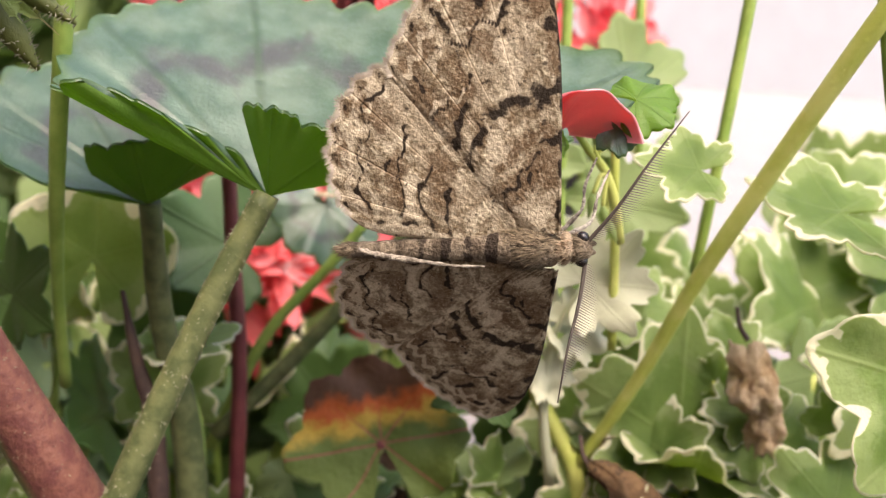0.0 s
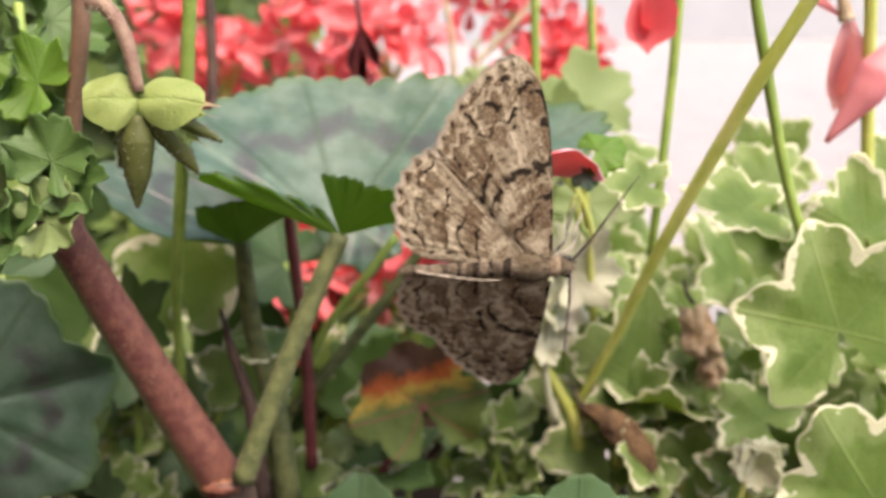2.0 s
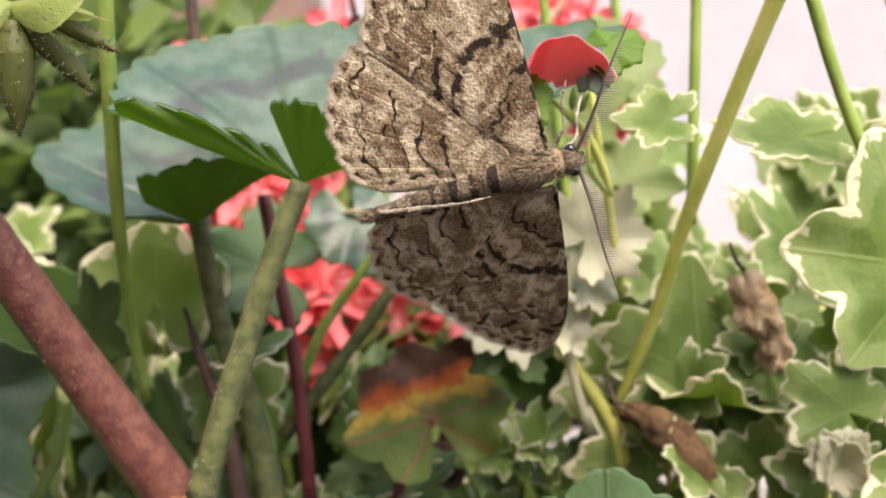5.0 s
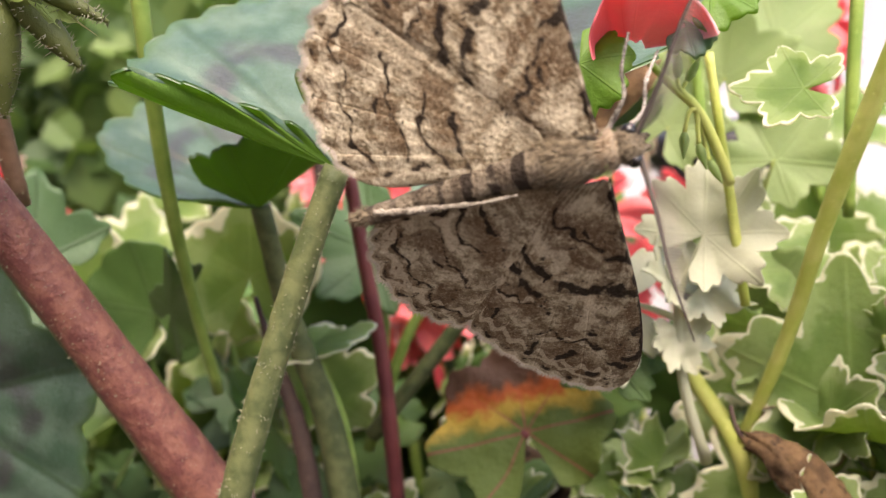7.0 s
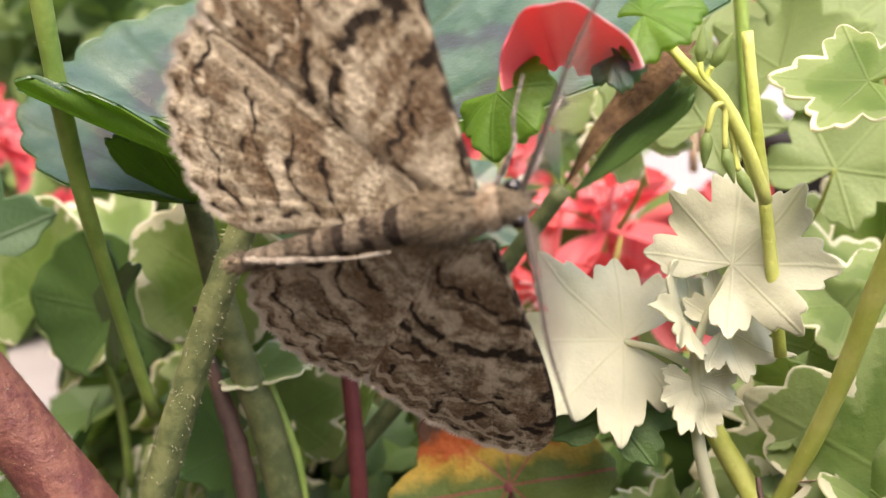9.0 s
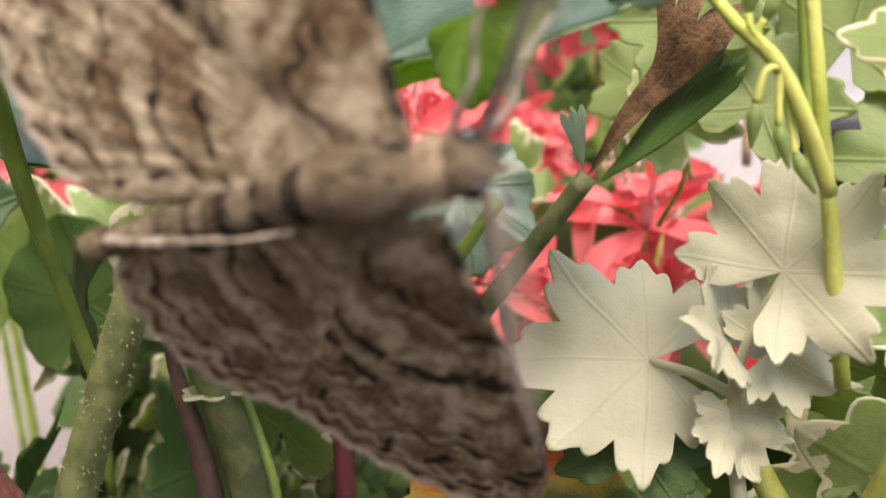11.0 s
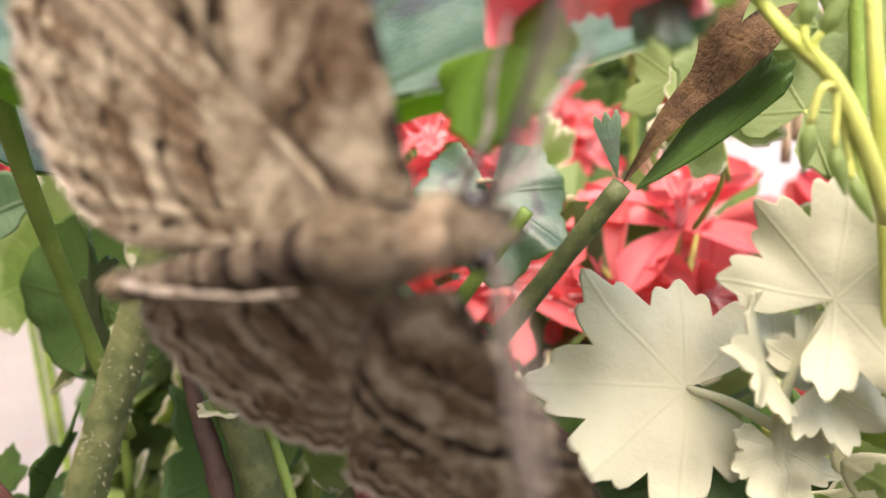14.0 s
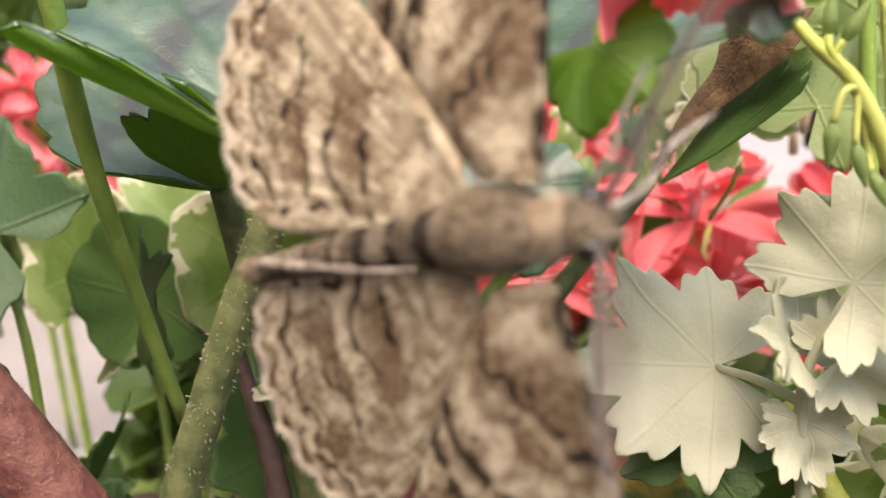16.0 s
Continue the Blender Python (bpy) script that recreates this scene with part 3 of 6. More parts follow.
FORE_MARKS = [
    ("brown", [(-0.50, 0.25), (-0.44, 0.46), (-0.30, 0.62)], 0.10), ("brown", [(-0.22, 0.55), (-0.26, 0.95)], 0.06), ("brown", [(-0.92, 0.98), (-0.80, 1.22)], 0.12), ("brown", [(-1.08, 1.12)], 0.12),
    ("brown", [(-0.76, 1.78)], 0.13), ("brown", [(-0.66, 2.06), (-0.92, 1.88)], 0.10), ("brown", [(-0.42, 2.02), (-0.36, 1.80)], 0.09), ("brown", [(-1.05, 1.52), (-1.12, 1.36)], 0.09), ("brown", [(-0.24, 1.36), (-0.28, 1.60)], 0.05),
    ("brown", [(-0.62, 1.46), (-0.74, 1.58)], 0.07), ("brown", [(-0.40, 0.82), (-0.52, 0.72)], 0.07),
    ("pale", [(-0.56, 0.98), (-0.48, 1.28), (-0.56, 1.52)], 0.07), ("pale", [(-0.40, 0.34), (-0.26, 0.30)], 0.06), ("pale", [(-0.62, 0.55), (-0.56, 0.80)], 0.06), ("pale", [(-0.86, 1.62), (-0.72, 1.60), (-0.58, 1.72), (-0.50, 1.92)], 0.022),
    ("pale", [(-0.90, 0.78), (-0.97, 0.95), (-0.90, 1.10), (-0.82, 1.10), (-0.76, 1.26)], 0.022), ("pale", [(-0.98, 1.30), (-0.94, 1.46), (-0.84, 1.52)], 0.02), ("pale", [(-1.00, 1.70), (-0.90, 1.86), (-0.80, 1.98), (-0.66, 2.16), (-0.52, 2.20)], 0.028),
    ("black", [(-0.93, 0.56), (-0.84, 0.70), (-0.79, 0.84), (-0.82, 0.98), (-0.74, 1.10)], 0.022), ("black", [(-0.90, 0.56), (-0.86, 0.68)], 0.042),
    ("black", [(-0.78, 0.50), (-0.73, 0.64), (-0.67, 0.80), (-0.65, 0.92)], 0.022), ("black", [(-0.78, 0.50), (-0.75, 0.60)], 0.036),
    ("black", [(-0.60, 1.02), (-0.46, 1.09)], 0.034), ("black", [(-0.42, 1.12), (-0.38, 1.10)], 0.045), ("black", [(-0.34, 1.20), (-0.20, 1.22)], 0.05), ("black", [(-0.54, 1.61)], 0.024), ("black", [(-0.29, 1.62), (-0.22, 1.60)], 0.04),
    ("black", [(-1.02, 0.92), (-0.92, 1.00), (-0.88, 1.14), (-0.78, 1.20), (-0.76, 1.34)], 0.010), ("black", [(-0.92, 1.56), (-0.80, 1.48), (-0.70, 1.66), (-0.58, 1.66), (-0.50, 1.84)], 0.010),
    ("black", [(-0.48, 0.30), (-0.50, 0.42), (-0.42, 0.52), (-0.38, 0.62), (-0.26, 0.70)], 0.014), ("black", [(-0.28, 0.80), (-0.18, 0.84)], 0.03), ("black", [(-0.34, 0.52), (-0.32, 0.60)], 0.016),
    ("black", [(-0.48, 2.00), (-0.42, 2.08)], 0.04), ("black", [(-0.30, 1.98), (-0.36, 1.94)], 0.03), ("black", [(-0.80, 1.84), (-0.72, 1.80)], 0.03), ("black", [(-0.95, 1.72), (-0.90, 1.66)], 0.024), ("black", [(-0.65, 2.10)], 0.03),
    ("black", [(-0.13, 0.16), (-0.15, 0.60), (-0.18, 1.25), (-0.24, 1.76), (-0.33, 2.10)], 0.016), ("black", [(-1.04, 1.16), (-1.10, 1.28)], 0.014), ("black", [(-0.70, 0.98), (-0.62, 0.88)], 0.012),
]
HIND_MARKS = [
    ("brown", [(-1.46, 1.02), (-1.30, 0.98)], 0.11), ("brown", [(-1.62, 0.86), (-1.56, 0.60)], 0.05), ("brown", [(-1.20, 0.62), (-1.24, 0.40)], 0.10), ("brown", [(-0.95, 0.60), (-0.90, 0.40)], 0.10), ("brown", [(-1.45, 0.36), (-1.40, 0.22)], 0.05),
    ("pale", [(-1.36, 1.22), (-1.48, 1.02), (-1.46, 0.86), (-1.54, 0.74), (-1.50, 0.60), (-1.52, 0.46), (-1.44, 0.32), (-1.42, 0.20)], 0.026), ("pale", [(-1.58, 1.06), (-1.62, 0.92), (-1.60, 0.78), (-1.64, 0.64)], 0.018),
    ("pale", [(-1.06, 0.50), (-1.10, 0.34), (-1.08, 0.20)], 0.05), ("pale", [(-1.36, 0.12), (-1.10, 0.09), (-0.80, 0.10)], 0.020), ("pale", [(-1.30, 0.74), (-1.16, 0.80)], 0.05),
    ("black", [(-1.30, 1.20), (-1.42, 0.98), (-1.40, 0.84), (-1.48, 0.72), (-1.44, 0.56), (-1.46, 0.42), (-1.38, 0.30)], 0.008), ("black", [(-1.16, 0.90), (-1.18, 0.62), (-1.14, 0.40), (-1.16, 0.22)], 0.008),
    ("black", [(-1.01, 0.62), (-1.03, 0.42), (-1.00, 0.28), (-1.02, 0.16)], 0.011), ("black", [(-0.86, 0.42), (-0.88, 0.28), (-0.85, 0.16)], 0.013), ("black", [(-1.14, 0.12), (-1.10, 0.12)], 0.024), ("black", [(-1.00, 0.14)], 0.026), ("black", [(-0.86, 0.14)], 0.024), ("black", [(-1.30, 0.15)], 0.018),
    ("black", [(-1.26, 0.62), (-1.28, 0.56)], 0.016),
]

moth = thing("moth", "mottled brown moth with bark-like wings spread, hanging beside a leaf", "moth")


def antenna(side):
    """A feathered antenna: a curved shaft with a comb of fine barbs, on a base where it can swing."""
    line = [(0, 0, 0), (0.015, 0.30 * side, 0.04), (0.01, 0.66 * side, 0.03), (0.035, 1.06 * side, -0.06)]
    shaft = part("antenna", tube("antenna", line, (0.016, 0.013, 0.009, 0.004), 24, 6), ANTENNA, moth, "grey feathered antenna")
    pts = curve_points(line, 60)
    verts, faces = [], []
    for i in range(3, 54):
        way = (pts[i + 1] - pts[i]).normalized()
        size = 0.155 * math.sin(math.pi * min(1, i / 56)) ** 0.5 * (1 if i < 34 else (57 - i) / 23)
        for sgn, tilt in ((1, -0.15), (-1, 0.5)):
            d = (Vector((1, 0, 0)) * (1 if sgn > 0 else -0.12) + way * 0.38 + Vector((0, 0, tilt))).normalized()
            tip = pts[i] + d * size * (1 if sgn > 0 else 0.45)
            k = way * 0.0055
            z = Vector((0, 0, 0.0055))
            b = len(verts)
            verts += [pts[i] - k, pts[i] + k, pts[i] + z, tip]
            faces += [(b, b + 1, b + 3), (b + 1, b + 2, b + 3), (b + 2, b, b + 3)]
    tagged(part("plume", mesh_of("plume", verts, faces, smooth=False), BARB, shaft), kind="stuff")
    return shaft


def pelt(name, centre, half, count, length, lean, seed, low=-0.4):
    """Fine hairs lying back over a furry body."""
    r2 = np.random.default_rng(seed)
    verts, faces = [], []
    while len(faces) < count:
        d = Vector(r2.normal(size=3)).normalized()
        if d.z < low:
            continue
        p = Vector(centre) + Vector((d.x * half[0], d.y * half[1], d.z * half[2])) * 0.98
        way = (Vector(lean) + d * 0.45 + Vector(r2.normal(size=3)) * 0.18).normalized()
        side = way.cross(d).normalized() * 0.004
        tip = p + way * length * r2.uniform(0.6, 1.3)
        b = len(verts)
        verts += [p - side, p + side, tip]
        faces.append((b, b + 1, b + 2))
    return mesh_of(name, verts, faces, smooth=False)


def pelt_material(name, a, b):
    k = Mat(name, 0.9, 0.15)
    k.color(k.mix(k.node("ShaderNodeNewGeometry").outputs["Random Per Island"], a, b))
    return k.m


GREYHAIR = pelt_material("grey_hair", (0.040, 0.028, 0.018), (0.30, 0.235, 0.155))
TANHAIR = pelt_material("tan_hair", (0.16, 0.10, 0.06), (0.52, 0.41, 0.28))
part("thorax", blob("thorax", (0.21, 0.145, 0.106), 18, 24, 0.25, 3), FUR, moth, "grey furry thorax", pose(-0.33 * U, 0, 0.04 * U))
part("collar", blob("collar", (0.055, 0.108, 0.10), 10, 16, 0.15, 5), COLLAR, moth, "tan furry collar", pose(-0.09 * U, 0, 0.02 * U))
for centre, half, count, length, mat, sd in (((-0.33, 0, 0.04), (0.215, 0.147, 0.109), 2300, 0.055, GREYHAIR, 1), ((-0.10, 0, 0.02), (0.07, 0.115, 0.105), 400, 0.045, TANHAIR, 2), ((0.0, 0, 0.0), (0.088, 0.10, 0.09), 700, 0.045, GREYHAIR, 4), ((-1.53, -0.08, -0.04), (0.09, 0.055, 0.05), 260, 0.05, GREYHAIR, 5)):
    tagged(part("fur", pelt("fur", centre, half, count, length, (-1, 0, 0.12), sd), mat, moth), kind="stuff")
part("abdomen", tube("abdomen", [(-0.45, 0, 0.03), (-0.9, -0.03, 0.03), (-1.25, -0.06, 0.0), (-1.52, -0.08, -0.04)], (0.12, 0.088, 0.075, 0.062, 0.055), 30, 16, 0.05, 4), ABDO, moth, "dark-banded brown abdomen")
part("tail_tuft", blob("tail_tuft", (0.09, 0.05, 0.05), 10, 12, 0.4, 8), FUR, moth, "", pose(-1.53 * U, -0.08 * U, -0.04 * U))
part("head", blob("head", (0.085, 0.10, 0.09), 10, 14, 0.15, 2), FUR, moth)
feelers = []
for sgn in (1, -1):
    part("compound_eye", blob("compound_eye", (0.044, 0.042, 0.042), 12, 16), EYE, moth, "shiny black eye", pose(0.015 * U, 0.078 * sgn * U, 0.03 * U))
    feelers.append((sgn, antenna(sgn)))
    part("palp", tube("palp", [(0.05, 0.025 * sgn, -0.02), (0.09, 0.03 * sgn, -0.03), (0.11, 0.03 * sgn, -0.02)], (0.028, 0.022, 0.01), 6, 6), FUR, moth)
wings = []
for sgn in (1, -1):
    for name, root, rim, marks, span, mat, text, lobes in (
        ("hindwing", (-0.40, 0.04, 0.06), HINDWING, HIND_MARKS, HIND_SPAN, HIND, "scalloped brown hindwing with pale lines", 8),
        ("forewing", (-0.16, 0.12, 0.095), FOREWING, FORE_MARKS, FORE_SPAN, FORE, "bark-patterned forewing with black marks", 8),
    ):
        me = wing(name, root, rim, marks, sgn, span, scallop=0.028 if name == "hindwing" else 0.014, scallops=lobes)
        ob = part(name, me, mat, moth, text)
        wings.append((sgn, ob))
        tagged(part("fringe", fringe("fringe", me, 96, 150, 5, span), HAIRPALE, ob, "pale hair fringe"), kind="stuff")
for legpts in (
    [(-0.14, 0.06, -0.12), (-0.02, 0.20, -0.10), (0.02, 0.27, -0.12), (0.03, 0.40, -0.16), (0.10, 0.58, -0.2)],
    [(-0.10, 0.05, -0.14), (0.08, 0.14, -0.2), (0.13, 0.30, -0.3), (0.22, 0.46, -0.5)],
):
    part("leg", tube("leg", legpts, (0.017, 0.014, 0.011, 0.012, 0.007), 26, 7, 0.25, 6), fur_material("leg_scales", (0.08, 0.065, 0.055), (0.55, 0.50, 0.43)), moth, "pale banded leg")
part("hind_leg", tube("hind_leg", [(-0.62, -0.125, 0.10), (-0.82, -0.125, 0.115), (-1.05, -0.105, 0.11), (-1.28, -0.085, 0.09), (-1.46, -0.06, 0.04)], (0.006, 0.010, 0.015, 0.022, 0.020), 40, 8, 0.3, 9), fur_material("hind_leg_scales", (0.10, 0.08, 0.06), (0.55, 0.48, 0.39)), moth, "pale checkered leg along the abdomen")

# ---- the zonal geranium ----
plant = thing("zonal_geranium", "zonal geranium with thick pink stem and dull purple-zoned leaves", "plant", (-3.90, 2.00, -3.38))
PLANT_AT = Vector((-3.90, 2.00, -3.38))


def local(p, origin):
    return tuple(Vector(p) - Vector(origin))


def stem(name, pts, radii, material, parent=None, origin=(0, 0, 0), label="", hairy=0, n=20, sides=12, lump=0.03, seed=0):
    pts = [local(p, origin) for p in pts]
    ob = part(name, tube(name, pts, radii, n, sides, lump, seed), material, parent, label)
    if hairy:
        tagged(part("bristles", hairs("bristles", pts, radii, hairy, 0.028, seed + 1), HAIR, ob), kind="stuff")
    return ob


HAIR = plain_material("bristle", (0.17, 0.17, 0.10), (0.29, 0.28, 0.19), 0.6, 20, 0.0)


def add_leaf(parent, origin, at, mid, normal, size, material, name="leaf", label="", **shape):
    me = leaf(name, size, upper=material, under=shape.pop("under", None), **shape)
    return part(name, me, material, parent, label, basis(local(at, origin), mid, normal))


pink = [(-4.93, 0.15, 0.57), (-4.85, 0.25, 0.27), (-4.65, 0.60, -0.52), (-4.31, 1.05, -1.66), (-3.87, 1.50, -2.97)]
stem("stem", pink, (0.185, 0.195, 0.215, 0.235, 0.28), PINKSTEM, plant, PLANT_AT, "thick pink hairy stem", 900, 30, 16, 0.02)
stem("main_stem", [(-3.74, 1.40, -2.81), (-3.76, 1.60, -3.76), (-3.92, 2.00, -5.77)], (0.26, 0.30, 0.36), DARKSTEM, plant, PLANT_AT, "", 0, 20, 16, 0.05)
part("node_scar", blob("node_scar", (0.22, 0.14, 0.10), 10, 14, 0.5, 3), stem_material("node_scar", (0.22, 0.10, 0.045), (0.17, 0.06, 0.04)), plant, "orange-brown leaf scar", Matrix.Translation((Vector((-3.80, 1.25, -2.92)) - PLANT_AT) * U))
add_leaf(plant, PLANT_AT, (-6.68, 1.20, -1.87), (0.93, 0.15, 0.12), (-0.1, -0.99, -0.1), 1.75, ZONAL, under=DARKLEAF, cup=-0.08, wave=0.06, nr=40, ns=210, seed=9, label="zonal leaf in shade, given a dark green colour with purple zone")
# two low zonal leaves: dark colour instead of ZONAL stands in for their shade
add_leaf(plant, PLANT_AT, (0.22, 0.60, -3.77), (0.05, 0.25, 0.9), (0, -0.96, 0.2), 1.15, DARKLEAF, cup=-0.1, wave=0.06, nr=30, ns=154, seed=12, label="zonal leaf in shade, given a dark green colour")
add_leaf(plant, PLANT_AT, (-2.41, 2.40, -4.80), (0.05, 0.1, 0.9), (0, -1.0, 0.0), 1.35, DARKLEAF, cup=-0.1, wave=0.07, nr=30, ns=154, ridge=0.02, seed=14, label="zonal leaf in shade, given a dark green colour")
for at, mid, nor, size, sd, mat, text in (((-5.10, 4.60, -1.45), (0.1, 0.1, 0.95), (0.1, -0.9, 0.3), 1.02, 17, VARIEGATED, "round green leaf with a cream rim"), ((-6.45, 4.50, -1.85), (-0.2, 0.1, 0.9), (0.1, -0.8, 0.5), 0.95, 18, UNDER, "plain green leaf"), ((-4.42, 5.20, -2.51), (0.2, 0.1, 0.9), (0.1, -0.8, 0.5), 0.9, 19, UNDER, "plain green leaf"), ((-8.00, 5.20, -1.75), (0.25, 0.1, 0.9), (0.25, -0.9, 0.25), 1.10, 20, VARIEGATED, "round green leaf with a cream rim")):
    add_leaf(plant, PLANT_AT, at, mid, nor, size, mat, "leaf", text, lobes=5, depth=0.10, teeth=3, tooth=0.03, gap=0.3, back=0.85, cup=0.16, wave=0.05, ridge=0.02, nr=20, seed=sd)
stem("thick_petiole", [(-3.70, 2.60, -0.37), (-3.69, 2.90, -1.56), (-3.52, 3.10, -2.65), (-3.41, 3.20, -4.18)], (0.10, 0.12, 0.15, 0.18), PETIOLE, plant, PLANT_AT)
stem("thin_stem", [(-3.69, 1.20, 2.86), (-3.89, 1.40, 1.62), (-4.23, 1.90, 0.06), (-4.53, 2.50, -1.21), (-4.70, 3.00, -2.37)], (0.075, 0.075, 0.07, 0.06, 0.06), GREENSTEM, plant, PLANT_AT, "slender green stem")
stem("maroon_stem", [(-3.37, 4.00, -0.23), (-3.30, 4.00, -1.19), (-3.21, 4.00, -2.34), (-3.21, 4.00, -4.07)], (0.08, 0.08, 0.085, 0.09), MAROON, plant, PLANT_AT, "dark red stem")
stem("dead_stalk", [(-4.12, 3.00, -1.34), (-3.99, 3.00, -1.98), (-3.80, 3.00, -2.76), (-3.71, 3.00, -4.07)], (0.025, 0.06, 0.10, 0.11), DARKSTEM, plant, PLANT_AT, "withered dark stalk", 0, 20, 10, 0.1)
stem("back_stem", [(-1.93, 4.50, -0.74), (-2.42, 4.40, -1.38), (-2.99, 4.30, -2.11), (-3.59, 4.20, -3.46)], (0.055, 0.06, 0.065, 0.07), GREENSTEM, plant, PLANT_AT)
stem("dark_petiole", [(-4.60, 0.60, 2.68), (-4.64, 0.60, 2.21), (-4.81, 0.65, 1.45), (-4.95, 0.80, 0.70), (-5.05, 1.00, -0.06)], (0.085, 0.085, 0.08, 0.08, 0.08), stem_material("brown_stem", (0.12, 0.07, 0.04), (0.19, 0.11, 0.07)), plant, PLANT_AT, "", 200)

stem("brown_stem", [(-4.99, 7.00, 2.98), (-5.00, 7.00, 2.11), (-5.04, 7.00, 1.12), (-5.21, 7.00, -1.23)], (0.085, 0.085, 0.085, 0.09), DARKSTEM, plant, PLANT_AT, "upright brown stem")
stem("dry_stem", [(-1.41, 12.00, 3.07), (-1.21, 12.00, 2.04), (-1.13, 12.00, 1.10), (-1.14, 12.00, -1.21)], (0.06, 0.06, 0.06, 0.07), STRAW, plant, PLANT_AT, "dry straw-coloured stem")
stem("dry_stem", [(0.82, 13.00, 2.75), (0.09, 13.00, 1.90), (-0.77, 13.00, 0.91), (-1.15, 13.00, -1.00)], (0.06, 0.07, 0.07, 0.08), STRAW, plant, PLANT_AT, "dry straw-coloured stem")
rng = np.random.default_rng(61)
for k in range(16):
    at = Vector((-6.01, 3.20, -4.20)) + Vector((rng.uniform(-2.2, 1.6), rng.uniform(-0.9, 1.2), rng.uniform(-0.6, 0.35)))
    mid = (rng.uniform(-0.8, 0.8), rng.uniform(-0.4, 0.3), rng.uniform(0.0, 0.7))
    add_leaf(plant, PLANT_AT, at, mid, (rng.uniform(-0.4, 0.4), -0.7, 0.6), rng.uniform(0.3, 0.6), (DARKLEAF, VARIEGATED, UNDER, DARKLEAF)[k % 4], "leaf", lobes=5, depth=0.28, teeth=3, tooth=0.1, cup=rng.uniform(-0.2, 0.2), wave=0.12, ridge=0.02, nr=9, ns=80, seed=640 + k)
    if k % 2:
        stem("petiole", [tuple(at), tuple(at + Vector((0.1, 0.1, -0.6))), tuple(at + Vector((rng.uniform(-0.4, 0.4), 0.2, -1.8)))], (0.035, 0.045, 0.05), GREENSTEM, plant, PLANT_AT, n=8, sides=7)

# the leaf that sways with the moth, its stalk and a fallen petal on it
sway = thing("swaying_leaf", "blue-green cupped geranium leaf with purple zone on a hairy stalk", "leaf")
def funnel_leaf(name, rim, lobes, teeth, tooth, seed, nr=44, ns=330):
    """A cupped leaf fanned out from its stalk to a toothed, wavy rim, with sunken veins and pillowed fields between them."""
    edge = curve_points(rim, ns)
    verts, rad, ang, vein = [], [], [], []
    for i in range(nr + 1):
        q = (i / nr) ** 0.85
        for j in range(ns + 1):
            s = j / ns
            turn = s * lobes
            off = abs(turn - math.floor(turn) - 0.5)
            scal = 0.5 - 0.5 * math.cos(TAU * turn * teeth)
            notch = tooth * (0.65 + 0.9 * noise.noise((math.floor(turn * teeth + 0.5) * 1.37, seed, 7.0)))
            reach = q * (1 - notch * (1 - scal**0.55) * q**9 - 0.05 * (off * 2) ** 2 * q**3)
            p = Vector((edge[j].x * reach, edge[j].y * reach, edge[j].z * reach ** (0.92 if edge[j].y > 0.3 else 1.0)))
            big = 0.05 * noise.noise((p.x * 1.1 + seed, p.y * 1.1, 2.0)) + 0.035 * q**5 * noise.noise((s * lobes * 1.7, seed, 4.0))
            p.z += big + 0.004 * q * (1 - math.cos(TAU * off)) + 0.022 * q * noise.noise((p.x * 4, p.y * 4, seed)) + 0.05 * q**3 * noise.noise((p.x * 1.6, p.y * 1.6, seed + 5))
            crimp = 0.07 * q**4 * math.sin(TAU * turn * teeth * 0.5 + 2 * math.sin(turn * 3)) * (0.65 if edge[j].y < 0 else 0.15)
            p += Vector((0.3 * crimp, -crimp, 0.3 * crimp))
            verts.append(p)
            rad.append(q)
            ang.append(s)
            side = abs(((q * 7 - off * 4) % 1.0) - 0.5) * 0.28 + 0.02
            vein.append(min(off * q, side if q > 0.3 and off < 0.40 else 1))
    faces = []
    w, total = ns + 1, len(verts)
    verts += [v - Vector((0, 0, 0.024)) for v in verts]
    for i in range(nr):
        for j in range(ns):
            f = (i * w + j, i * w + j + 1, (i + 1) * w + j + 1, (i + 1) * w + j)
            faces += [f[::-1], tuple(total + k for k in f)]
    for j in range(ns):
        faces.append((nr * w + j, nr * w + j + 1, total + nr * w + j + 1, total + nr * w + j))
    for c in (0, ns):
        for i in range(nr):
            faces.append((i * w + c, (i + 1) * w + c, total + (i + 1) * w + c, total + i * w + c))
    me = mesh_of(name, verts, faces, {"rad": rad * 2, "ang": ang * 2, "vein": vein * 2})
    me.materials.append(ZONAL)
    me.materials.append(LOBE)
    slots = [0] * len(faces)
    slots[1 : 2 * nr * ns : 2] = [1] * (nr * ns)
    me.polygons.foreach_set("material_index", slots)
    return me


SECOND_RIM = [(-0.20, -0.20, 0.10), (-0.90, -0.50, 0.22), (-1.50, -0.30, 0.60), (-1.80, 0.30, 1.00), (-1.40, 1.00, 1.15), (-0.60, 1.40, 1.20), (0.30, 1.40, 1.20), (1.00, 0.90, 1.00), (1.12, 0.10, 0.62), (0.75, -0.42, 0.64), (0.30, -0.58, 0.66), (-0.08, -0.55, 0.60), (-0.36, -0.50, 0.60), (-0.44, -0.35, 0.32)]
part("leaf", funnel_leaf("leaf", SECOND_RIM, 8, 3, 0.06, 11, 34, 240), ZONAL, plant, "dull green zoned leaf", Matrix.Translation((Vector((-3.71, 2.60, -0.37)) - PLANT_AT) * U))
